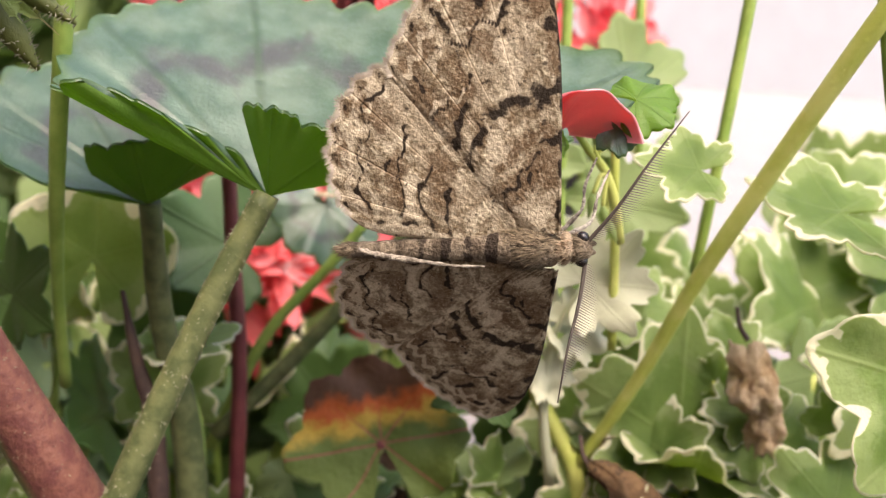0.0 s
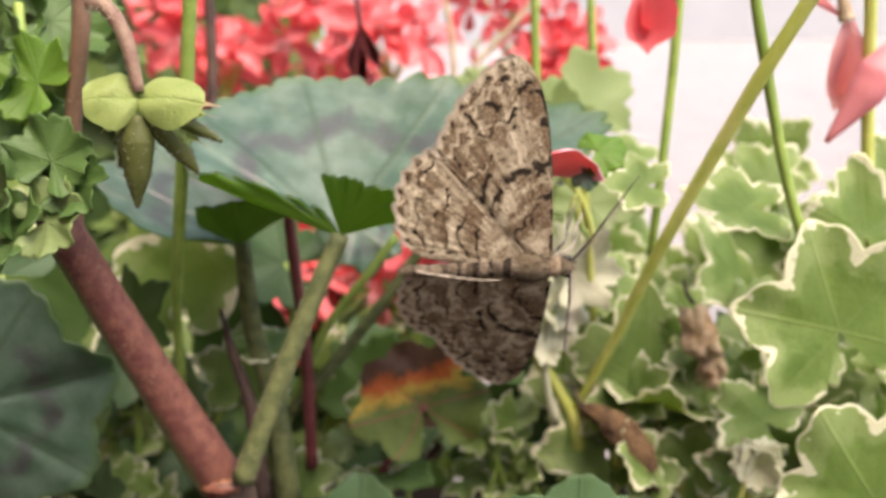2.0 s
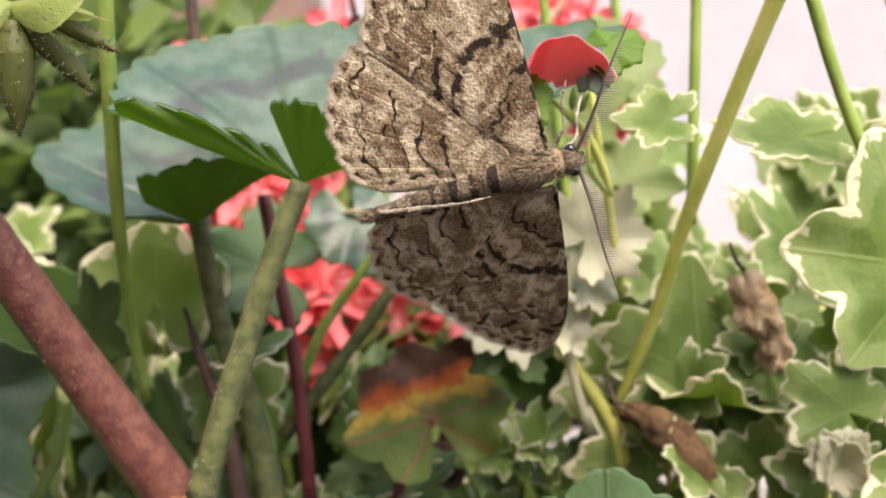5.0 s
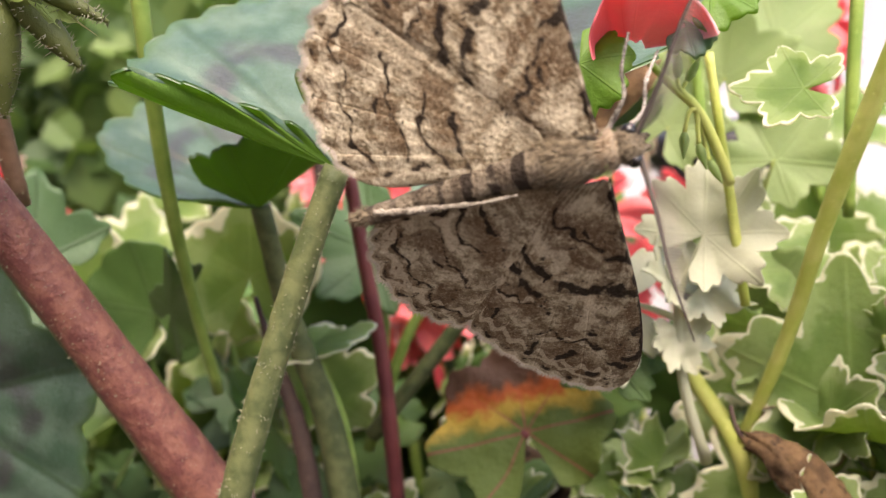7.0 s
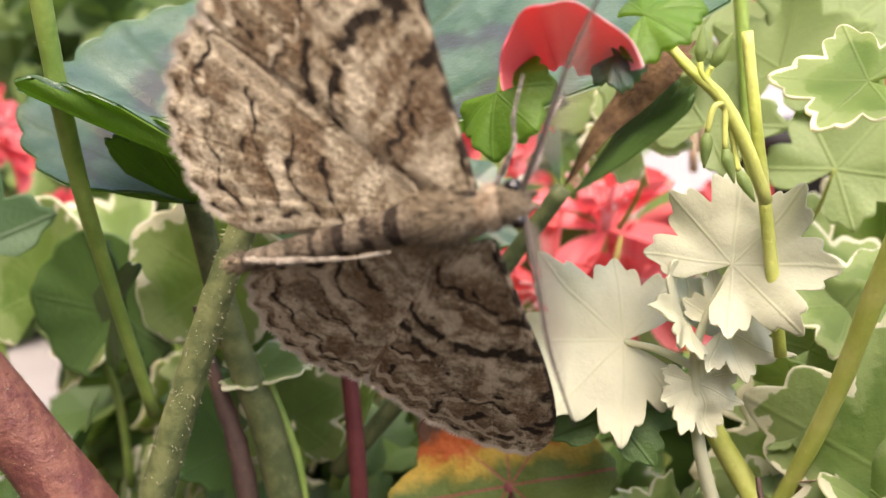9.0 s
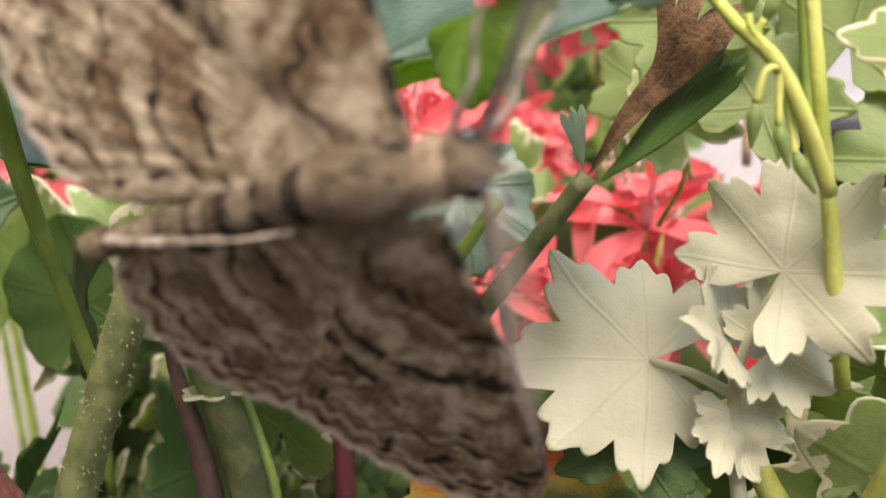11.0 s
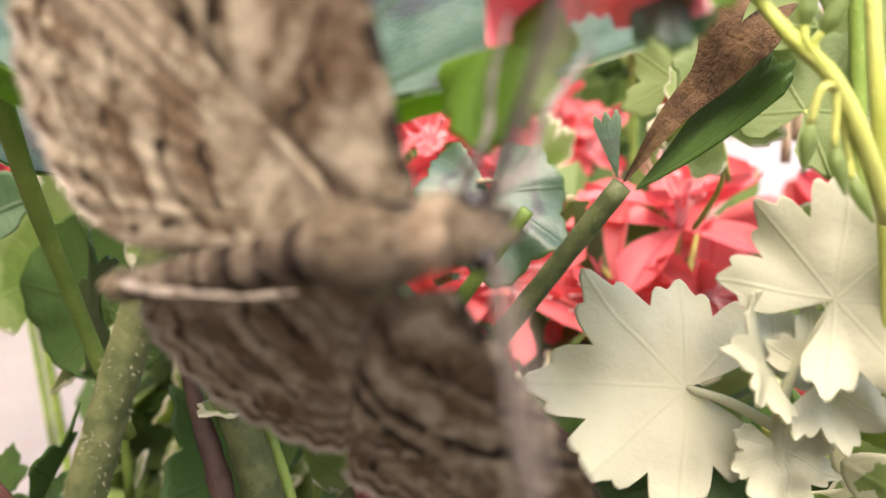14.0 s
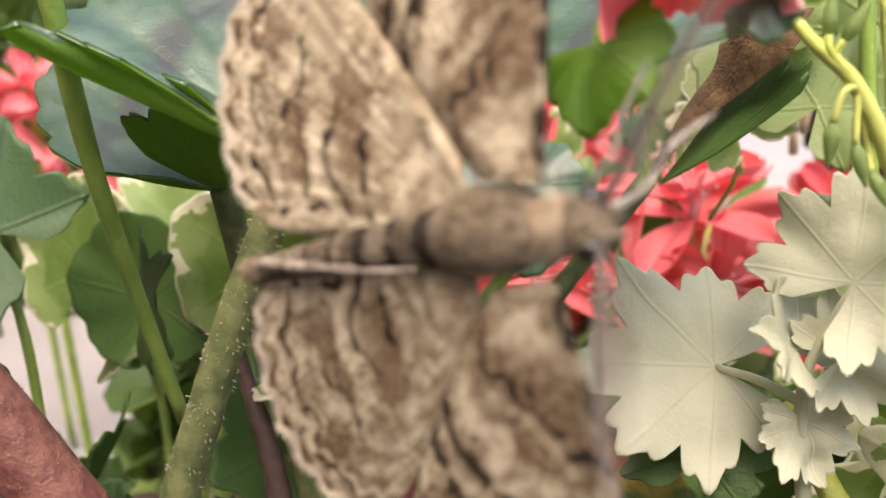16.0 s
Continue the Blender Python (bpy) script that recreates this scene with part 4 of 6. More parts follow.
BLADE_RIM = [(-0.16, -0.18, 0.32), (-0.53, -0.45, 0.56), (-0.98, -0.75, 0.84), (-1.42, -0.66, 0.80), (-1.74, 0.25, 1.05), (-1.42, 1.25, 1.46), (-0.80, 1.75, 1.58), (0.10, 2.00, 1.62), (1.20, 1.90, 1.55), (2.30, 1.55, 1.38), (3.10, 1.00, 1.08), (2.50, 0.35, 0.60), (1.70, -0.15, 0.40), (0.95, -0.34, 0.52), (0.45, -0.42, 0.62), (0.15, -0.40, 0.70), (-0.16, -0.28, 0.74)]
part("blade", funnel_leaf("blade", BLADE_RIM, 9, 5, 0.066, 3), ZONAL, sway, "", Matrix.Translation(Vector((-2.33, 1.42, 0.0)) * U))
stem("petiole", [(-3.52, 1.15, -2.79), (-3.14, 1.20, -1.85), (-2.71, 1.30, -0.83), (-2.33, 1.42, 0.0)], (0.135, 0.12, 0.11, 0.10), PETIOLE, sway, (0, 0, 0), "hairy green leaf stalk", 420, 24, 14)
SHIFT = Vector((-0.23, 0.18, -0.04))
for at, mid, nor, size, mat, sd in (((-0.63, 1.15, 0.52), (0.6, -0.4, -0.45), (-0.2, -0.75, 0.45), 0.36, LOBE, 51), ((0.17, 1.35, 0.89), (0.9, 0.1, 0.25), (0.0, -0.6, 0.75), 0.34, LOBE, 52), ((0.02, 1.25, 0.68), (0.6, -0.2, -0.2), (0.1, -0.8, 0.5), 0.2, ZONAL, 53)):
    add_leaf(sway, (0, 0, 0), tuple(Vector(at) - SHIFT), mid, nor, size, mat, "curled_lobe", "curled lobe of the leaf edge", lobes=5, depth=0.14, teeth=3, tooth=0.06, gap=0.8, cup=-0.3, wave=0.14, seed=sd, back=0.8)
def arched_petal(name, width, height, length, n=30, m=16):
    """A petal bent into an arch that opens along -y; its one flank flares out, its rim is thin and wavy."""
    verts, rad, ang, vein = [], [], [], []
    for i in range(m + 1):
        v = i / m
        for j in range(n + 1):
            a = math.pi * (1.06 * j / n - 0.03)
            flare = 1 + 1.1 * max(0, j / n - 0.6) * (1 - v)
            x = -0.5 * width * math.cos(a) * (1 - 0.70 * v * v) * flare
            z = height * max(math.sin(a), -0.2) ** 1 * (1 - 0.90 * v * v) if math.sin(a) > 0 else height * math.sin(a)
            y = -length * (1 - v) + 0.10 * length * math.cos(2 * a) * (1 - v) + 0.02 * math.sin(9 * a) * (1 - v)
            verts.append((x, y, z + 0.012 * math.sin(7 * a + 3 * v)))
            rad.append(1 - v)
            ang.append(j / n)
            vein.append(abs(((j / n * 7 + 0.5) % 1.0) - 0.5) * (0.3 + 0.7 * (1 - v)))
    w, total = n + 1, len(verts)
    verts += [(x * 0.97, y + 0.012, z - 0.012) for x, y, z in verts]
    faces = []
    for i in range(m):
        for j in range(n):
            f = (i * w + j, i * w + j + 1, (i + 1) * w + j + 1, (i + 1) * w + j)
            faces += [f, tuple(total + k for k in f[::-1])]
    faces += [(j + 1, j, total + j, total + j + 1) for j in range(n)]
    return mesh_of(name, verts, faces, {"rad": rad * 2, "ang": ang * 2, "vein": vein * 2})


part("fallen_petal", arched_petal("fallen_petal", 0.62, 0.36, 0.66), FALLENRED, sway, "arched red fallen petal", pose(-0.13 * U, 1.37 * U, 0.65 * U, 0, -6, 14))

# flower buds nodding from a pink stalk
BUD_AT = Vector((-3.88, -0.20, 1.64))
buds = thing("flower_bud_cluster", "nodding green geranium buds with pale lime sepals", "flower bud", tuple(BUD_AT))
stem("bud_stalk", [(-4.30, -0.05, 2.46), (-4.12, -0.10, 2.42), (-3.96, -0.15, 2.15), (-3.87, -0.20, 1.69)], (0.065, 0.07, 0.07, 0.055), stem_material("bud_stalk", (0.20, 0.115, 0.085), (0.28, 0.19, 0.13), 0.6, 4.0), buds, BUD_AT, "pinkish hairy stalk", 250)


def ovate(name, length, width, cup, droop, tip, seed, n=22, m=16):
    """A rounded sepal along y that narrows to a drawn-out point, cupped across, with a sunken midrib and a wavy rim."""
    rng = np.random.default_rng(seed)
    ph = rng.uniform(0, TAU, 3)
    verts, rad, ang, vein = [], [], [], []
    for i in range(n + 1):
        q = i / n
        w = width * (math.sin(math.pi * min(1.0, q / tip) ** 0.80) ** 0.62 if q < tip * 0.9 else 0.0)
        w = max(w, width * 0.26 * (1 - q) ** 0.7, width * 0.02)
        for j in range(m + 1):
            s = j / m * 2 - 1
            x = 0.5 * w * s * (1 + 0.05 * math.sin(9 * q + ph[0] + s))
            z = -cup * width * (w / width) ** 2 * (s * s - 0.4) - droop * length * q * q + 0.02 * math.sin(6 * q + 4 * s + ph[1]) * (w / width) - 0.015 * math.exp(-((s / 0.12) ** 2)) * (1 - q)
            verts.append((x, length * q, z))
            rad.append(q if tip < 1 else 0.7 * q)
            ang.append(s * 0.5 + 0.5)
            vein.append(min(abs(s), abs((abs(s) * 3.0 - q * 4.0) % 1.0 - 0.5) * 0.5))
    faces = [(i * (m + 1) + j, i * (m + 1) + j + 1, (i + 1) * (m + 1) + j + 1, (i + 1) * (m + 1) + j) for i in range(n) for j in range(m)]
    return mesh_of(name, verts, faces, {"rad": rad, "ang": ang, "vein": vein})


for mid, nor, ln, wd, tip in (((-0.92, -0.30, 0.02), (-0.10, -0.90, 0.42), 0.47, 0.54, 1.12), ((0.92, -0.30, -0.02), (0.12, -0.88, 0.45), 0.78, 0.50, 0.86), ((0.70, 0.10, -0.48), (0.15, -0.75, 0.65), 0.56, 0.26, 1.0), ((0.80, 0.20, -0.62), (0.4, -0.8, 0.4), 0.78, 0.17, 0.9), ((0.98, 0.10, -0.22), (0.3, -0.8, 0.5), 0.72, 0.15, 0.9), ((0.66, 0.02, -0.62), (0.1, -0.7, 0.7), 0.60, 0.22, 1.0), ((-0.75, 0.15, -0.50), (-0.3, -0.8, 0.4), 0.56, 0.20, 0.95), ((-0.60, 0.05, -0.72), (-0.4, -0.8, 0.2), 0.52, 0.17, 0.9)):
    part("sepal", ovate("sepal", ln, wd, 0.20, 0.14, tip, int(ln * 90)), SEPAL, buds, "", basis((0, 0, 0), mid, nor))
for mid, ln, r in (((-0.10, 0.0, -1), 0.95, 0.15), ((0.52, 0.22, -0.85), 0.80, 0.12), ((0.85, 0.30, -0.55), 0.75, 0.08), ((-0.35, 0.1, -0.9), 0.6, 0.09)):
    v = Vector(mid).normalized()
    a = v * 0.15
    part("bud", tube("bud", [a, a + v * ln * 0.25, a + v * ln * 0.6, a + v * ln * 0.9], (r * 0.5, r, r * 0.75, 0.012), 20, 12, 0.04, int(r * 100)), POD, buds, "pointed green bud")
    tagged(part("bristles", hairs("bristles", [a, a + v * ln * 0.25, a + v * ln * 0.6, a + v * ln * 0.9], (r * 0.5, r, r * 0.75, 0.012), 160, 0.045, int(r * 200)), HAIR, buds), kind="stuff")

# crinkled young foliage above the pink stem
young = thing("young_foliage", "crinkled fresh green young geranium leaves", "foliage", (-5.37, 0.80, 0.70))
YOUNG_AT = Vector((-5.37, 0.80, 0.70))
rng = np.random.default_rng(11)
for at, size, mat in (((-5.12, 0.60, 1.73), 0.5, LOBE), ((-5.41, 0.80, 1.94), 0.6, UNDER), ((-5.18, 1.20, 2.31), 0.7, UNDER), ((-5.38, 0.70, 1.28), 0.55, UNDER), ((-4.72, -0.20, 1.08), 0.45, UNDER), ((-4.78, -0.30, 0.55), 0.45, LIME), ((-5.23, -0.10, 0.80), 0.55, UNDER), ((-4.54, -0.20, 0.87), 0.42, UNDER), ((-5.08, -0.30, 0.42), 0.5, UNDER), ((-5.69, 1.40, 2.37), 0.75, UNDER)):
    mid = (rng.uniform(-0.5, 0.5), rng.uniform(-0.2, 0.5), rng.uniform(-0.4, 0.6))
    add_leaf(young, YOUNG_AT, at, mid, (rng.uniform(-0.3, 0.3), -0.8, 0.5), size, mat, wave=0.16, waves=6, ridge=0.02, cup=0.25, seed=int(size * 100), teeth=3, tooth=0.08, depth=0.15)
stem("stalk", [(-5.37, 0.80, 0.70), (-5.29, 0.75, 1.22), (-5.31, 0.80, 1.88), (-5.39, 1.00, 2.48)], (0.09, 0.07, 0.06, 0.05), GREENSTEM, young, YOUNG_AT)

# dying leaf, red, orange and yellow
def dying_material():
    k = Mat("dying_leaf", 0.55, 0.35, 0.3)
    sep = k.node("ShaderNodeSeparateXYZ")
    k.link(k.coord.outputs["Object"], sep.inputs[0])
    y = k.math("ADD", k.math("DIVIDE", sep.outputs["Y"], U), k.math("MULTIPLY", k.math("SUBTRACT", k.noise(2.5, 4), 0.5), 0.7))
    c = k.mix(k.step(y, 0.05, 0.30), (0.12, 0.17, 0.035), (0.60, 0.40, 0.07))
    c = k.mix(k.step(y, 0.28, 0.42), c, (0.58, 0.14, 0.04))
    c = k.mix(k.step(y, 0.42, 0.60), c, (0.13, 0.065, 0.04))
    c = k.mix(k.math("MULTIPLY", vein_mask(k, 0.03), k.step(y, 0.5, 0.1, 0.0, 0.6)), c, (0.42, 0.06, 0.10))
    k.color(c)
    k.bump(k.noise(12, 5), 0.6, 0.05)
    return k.m


DYING = dying_material()
dying = thing("dying_leaf", "withering geranium leaf, brown, orange, red and yellow", "leaf", (-1.56, 3.70, -3.01))
add_leaf(dying, Vector((-1.56, 3.70, -3.01)), (-1.56, 3.70, -3.01), (-0.25, 0.45, 0.8), (0.05, -0.8, 0.55), 1.05, DYING, "blade", cup=0.15, wave=0.08, seed=21, depth=0.15, crumple=0.22, ridge=0.015, nr=30, ns=154)
stem("stalk", [(-1.56, 3.70, -3.01), (-1.94, 4.00, -3.71), (-2.46, 4.20, -4.72)], (0.05, 0.06, 0.07), MAROON, dying, Vector((-1.56, 3.70, -3.01)))

# ---- the variegated geranium ----
VAR_AT = Vector((0.54, 3.90, -3.22))
var = thing("variegated_geranium", "variegated geranium with cream-edged grey-green leaves", "plant", tuple(VAR_AT))
stem("diagonal_stem", [(2.76, 1.40, 2.76), (2.16, 1.90, 1.41), (1.42, 2.80, -0.59), (1.02, 3.40, -1.94), (0.55, 3.90, -3.17)], (0.088, 0.084, 0.078, 0.070, 0.064), LIMESTEM, var, VAR_AT, "slanting lime-green stem")
stem("left_stem", [(-0.09, 4.20, -2.06), (0.11, 4.10, -2.53), (0.54, 3.90, -3.22), (0.66, 3.90, -4.00), (0.83, 4.20, -5.63)], (0.08, 0.085, 0.10, 0.11, 0.12), LIMESTEM, var, VAR_AT)
stem("thin_stem", [(2.05, 1.80, 2.78), (2.30, 1.85, 1.72), (2.61, 1.90, 0.53), (2.92, 1.90, -0.37)], (0.062, 0.062, 0.06, 0.058), GREENSTEM, var, VAR_AT, "thin green stem")
stem("upright_stem", [(1.83, 4.00, 2.80), (1.76, 4.00, 1.44), (1.66, 4.00, 0.09), (1.62, 4.20, -0.98)], (0.062, 0.062, 0.062, 0.06), GREENSTEM, var, VAR_AT)
stem("upright_stem", [(0.13, 6.00, 2.87), (0.13, 6.00, 1.80), (0.27, 6.00, -0.99), (0.44, 6.00, -3.64)], (0.065, 0.065, 0.065, 0.07), GREENSTEM, var, VAR_AT)
stem("upright_stem", [(1.18, 8.00, 2.93), (1.30, 8.00, 1.25), (1.58, 8.00, -1.44)], (0.07, 0.07, 0.07), GREENSTEM, var, VAR_AT)
stem("upright_stem", [(4.02, 3.50, 2.78), (4.18, 3.50, 0.48), (4.43, 3.70, -0.77)], (0.08, 0.08, 0.08), LIMESTEM, var, VAR_AT)
stem("low_stem", [(0.66, 4.20, -2.83), (1.85, 4.00, -3.17), (2.75, 3.60, -3.92), (3.26, 3.50, -4.82)], (0.06, 0.075, 0.08, 0.08), LIMESTEM, var, VAR_AT)
V = dict(lobes=5, depth=0.30, teeth=3, tooth=0.13, gap=0.4, back=0.72, point=0.85, ridge=0.02)
for at, mid, nor, size, extra in (
    ((3.12, 1.30, -1.12), (-0.30, 0.2, 0.95), (-0.1, -0.93, 0.30), 1.30, dict(cup=0.12, wave=0.09, seed=31, waves=5, teeth=3, tooth=0.06, depth=0.24, point=0.7, gap=0.5)),
    ((3.51, 0.90, -2.95), (-0.55, 0.1, 0.85), (-0.2, -0.9, 0.3), 1.30, dict(cup=0.08, wave=0.10, seed=32, teeth=3, tooth=0.07, depth=0.26, point=0.7)),
    ((1.56, 3.70, -2.70), (0.0, 0.3, 0.95), (0.0, -0.95, 0.25), 1.45, dict(cup=0.1, wave=0.10, seed=33)),
    ((1.75, 3.55, -2.95), (-0.2, -0.75, 0.35), (0.0, -0.42, 0.9), 0.95, dict(cup=0.10, wave=0.22, seed=46, waves=4, depth=0.2)),
    ((2.46, 2.60, 0.02), (-0.92, 0.15, 0.12), (0.05, -0.42, 0.9), 0.88, dict(cup=0.1, wave=0.08, seed=34)),
    ((3.77, 2.40, -0.30), (-0.05, 0.3, 0.9), (0.0, -0.85, 0.4), 0.95, dict(cup=0.1, wave=0.12, seed=35)),
    ((1.20, 2.60, 0.30), (-0.9, 0.2, 0.05), (0.0, -0.7, 0.7), 0.55, dict(cup=0.1, wave=0.05, seed=36)),
    ((2.40, 3.50, -2.62), (0.3, 0.3, 0.3), (0.0, -0.8, 0.6), 0.9, dict(cup=-0.1, wave=0.12, seed=37)),
    ((3.59, 3.20, -1.78), (-0.7, 0.2, 0.2), (0.2, -0.8, 0.5), 1.0, dict(cup=-0.1, wave=0.10, seed=38)),
    ((2.93, 2.90, -2.92), (-0.5, 0.0, 0.5), (0.0, -0.8, 0.6), 0.85, dict(cup=-0.1, wave=0.10, seed=39)),
):
    add_leaf(var, VAR_AT, at, mid, nor, size, VARIEGATED, "leaf", "cream-edged grey-green leaf", **{**V, "nr": 24, "ns": 120, **extra})
rng = np.random.default_rng(5)
for k in range(16):
    at = Vector((rng.uniform(1.2, 5.2), rng.uniform(2.6, 4.4), rng.uniform(-3.9, -1.5)))
    mid = (rng.uniform(-0.8, 0.8), rng.uniform(-0.3, 0.4), rng.uniform(0.0, 0.9))
    nor = (rng.uniform(-0.4, 0.4), rng.uniform(-1.0, -0.4), rng.uniform(0.3, 0.8))
    add_leaf(var, VAR_AT, at, mid, nor, rng.uniform(0.45, 0.8), VARIEGATED if rng.random() < 0.85 else LIME, "leaf", **{**V, "cup": rng.uniform(-0.15, 0.25), "wave": rng.uniform(0.08, 0.16), "seed": 200 + k, "nr": 9, "ns": 80})
for k in range(46):
    at = Vector((rng.uniform(0.4, 7.5), rng.uniform(4.6, 9.0), rng.uniform(-4.6, -0.1)))
    if at.z > -1.2 and at.x < 1.5:
        at.z -= 1.6
    mid = (rng.uniform(-0.8, 0.8), rng.uniform(-0.3, 0.4), rng.uniform(0.0, 0.9))
    nor = (rng.uniform(-0.4, 0.4), rng.uniform(-1.0, -0.3), rng.uniform(0.3, 0.9))
    add_leaf(var, VAR_AT, at, mid, nor, rng.uniform(0.7, 1.35), VARIEGATED if rng.random() < 0.8 else LIME, "leaf", **{**V, "cup": rng.uniform(-0.15, 0.2), "wave": rng.uniform(0.05, 0.12), "seed": 100 + k, "nr": 8, "ns": 70})
    if k % 2 == 0:
        low = at + Vector((rng.uniform(-0.6, 0.6), rng.uniform(-0.3, 0.5), -rng.uniform(1.5, 2.5)))
        stem("petiole", [at, (at + low) / 2 + Vector((0.1, 0, 0)), low], (0.04, 0.05, 0.055), LIMESTEM, var, VAR_AT, n=8, sides=7)
for k in range(74):
    at = Vector((rng.uniform(0.6, 6.5), rng.uniform(3.0, 6.5), rng.uniform(-5.4, -2.8)))
    mid = (rng.uniform(-0.8, 0.8), rng.uniform(-0.4, 0.3), rng.uniform(0.0, 0.9))
    nor = (rng.uniform(-0.4, 0.4), rng.uniform(-0.9, -0.3), rng.uniform(0.4, 0.9))
    add_leaf(var, VAR_AT, at, mid, nor, rng.uniform(0.4, 0.85), VARIEGATED if rng.random() < 0.8 else LIME, "leaf", **{**V, "cup": rng.uniform(-0.15, 0.3), "wave": rng.uniform(0.08, 0.18), "seed": 800 + k, "nr": 8, "ns": 72})
    if k % 2 == 0:
        low = at + Vector((rng.uniform(-0.6, 0.6), rng.uniform(-0.3, 0.5), -rng.uniform(1.0, 2.0)))
        stem("petiole", [at, (at + low) / 2 + Vector((0.1, 0, 0)), low], (0.035, 0.045, 0.05), LIMESTEM, var, VAR_AT, n=8, sides=7)
for at, size in (((-0.70, 6.00, 0.62), 0.9), ((-0.23, 7.00, 0.77), 1.0), ((-0.17, 6.00, -0.12), 0.8), ((-1.03, 7.00, -0.33), 0.8), ((0.48, 6.50, 0.38), 1.0), ((1.09, 7.00, 0.78), 1.1), ((1.00, 6.00, -0.58), 0.9), ((-1.57, 7.50, 0.11), 0.8)):
    add_leaf(var, VAR_AT, at, (rng.uniform(-0.7, 0.7), 0.2, 0.5), (rng.uniform(-0.3, 0.3), -0.7, 0.7), size, VARIEGATED if rng.random() < 0.25 else LIME, "leaf", **{**V, "cup": 0.1, "wave": 0.12, "seed": int(size * 970), "nr": 9, "ns": 80})
    foot = Vector(at) + Vector((rng.uniform(-0.9, 0.9), 0.8, -1.1))
    stem("petiole", [at, tuple((Vector(at) + foot) / 2 + Vector((0.15, 0, 0))), tuple(foot)], (0.02, 0.025, 0.03), LIMESTEM, var, VAR_AT, n=8, sides=7)

# low variegated and dark growth between the stems
LOW_AT = Vector((-2.45, 5.00, -4.76))
low = thing("low_variegated_growth", "low tangle of cream-edged leaves at the soil", "plant", tuple(LOW_AT))
for k in range(110):
    at = Vector((rng.uniform(-8.0, 1.0), rng.uniform(3.6, 9.0), rng.uniform(-6.2, -3.4)))
    if k < 10:
        at = Vector((rng.uniform(-7.5, -3.0), rng.uniform(3.2, 6.0), rng.uniform(-3.4, -0.9)))
    if k >= 60:
        at = Vector((rng.uniform(-15, -3.0), rng.uniform(6.0, 14.0), rng.uniform(-7.0, -1.2)))
        if at.x < -2.0 - 1.0 * at.y and at.z < -3.0:
            at.x += 6.0
    mid = (rng.uniform(-0.8, 0.8), rng.uniform(-0.6, 0.4), rng.uniform(-0.1, 0.8))
    nor = (rng.uniform(-0.4, 0.4), rng.uniform(-0.9, -0.2), rng.uniform(0.4, 0.9))
    add_leaf(low, LOW_AT, at, mid, nor, rng.uniform(0.6, 1.2), (VARIEGATED, UNDER, DARKLEAF, VARIEGATED)[k % 4], "leaf", **{**V, "cup": rng.uniform(-0.15, 0.2), "wave": rng.uniform(0.05, 0.12), "seed": 300 + k, "nr": 8, "ns": 70})
    if k % 2 == 0:
        foot = at + Vector((rng.uniform(-0.6, 0.6), rng.uniform(-0.3, 0.5), -rng.uniform(1.2, 2.4)))
        stem("petiole", [at, (at + foot) / 2 + Vector((0.1, 0, 0)), foot], (0.04, 0.05, 0.055), GREENSTEM, low, LOW_AT, n=8, sides=7)

rng = np.random.default_rng(93)
for k in range(26):
    at = Vector((rng.uniform(-3.0, 0.7), rng.uniform(3.7, 4.9), rng.uniform(-4.9, -3.45)))
    mid = (rng.uniform(-0.8, 0.8), rng.uniform(-0.7, 0.1), rng.uniform(-0.1, 0.7))
    add_leaf(low, LOW_AT, at, mid, (rng.uniform(-0.4, 0.4), rng.uniform(-0.7, -0.2), rng.uniform(0.5, 0.9)), rng.uniform(0.32, 0.62), (VARIEGATED, VARIEGATED, LIME)[k % 3], "leaf", **{**V, "cup": rng.uniform(-0.2, 0.3), "wave": rng.uniform(0.12, 0.22), "seed": 930 + k, "nr": 9, "ns": 80})
    foot = at + Vector((rng.uniform(-0.4, 0.4), rng.uniform(0.1, 0.5), -rng.uniform(0.8, 1.6)))
    stem("petiole", [at, (at + foot) / 2 + Vector((0.1, 0, 0)), foot], (0.025, 0.03, 0.035), GREENSTEM, low, LOW_AT, n=8, sides=7)

# pale young leaves that fill the hollow under the diagonal stem
rng = np.random.default_rng(57)
for k in range(16):
    at = Vector((rng.uniform(0.55, 2.75), rng.uniform(3.75, 4.3), rng.uniform(-3.6, -2.0)))
    mid = (rng.uniform(-0.8, 0.8), rng.uniform(-0.5, 0.1), rng.uniform(-0.1, 0.7))
    add_leaf(low, LOW_AT, at, mid, (rng.uniform(-0.4, 0.4), rng.uniform(-0.6, -0.2), rng.uniform(0.6, 0.9)), rng.uniform(0.34, 0.6), (LIME, VARIEGATED)[k % 2], "leaf", **{**V, "cup": rng.uniform(-0.2, 0.2), "wave": rng.uniform(0.12, 0.2), "seed": 570 + k, "nr": 9, "ns": 80})
    foot = at + Vector((rng.uniform(-0.3, 0.3), rng.uniform(0.1, 0.4), -rng.uniform(0.8, 1.6)))
    stem("petiole", [at, (at + foot) / 2 + Vector((0.08, 0, 0)), foot], (0.025, 0.03, 0.035), LIMESTEM, low, LOW_AT, n=8, sides=7)

# dry leaves
def dry(name, label, at, mid, normal, size, material, **shape):
    ob = thing(name, label, "dry leaf", at)
    add_leaf(ob, at, at, mid, normal, size, material, "blade", **{**dict(cup=0.5, wave=0.2, crumple=0.5, depth=0.2, seed=41), **shape})
    return ob


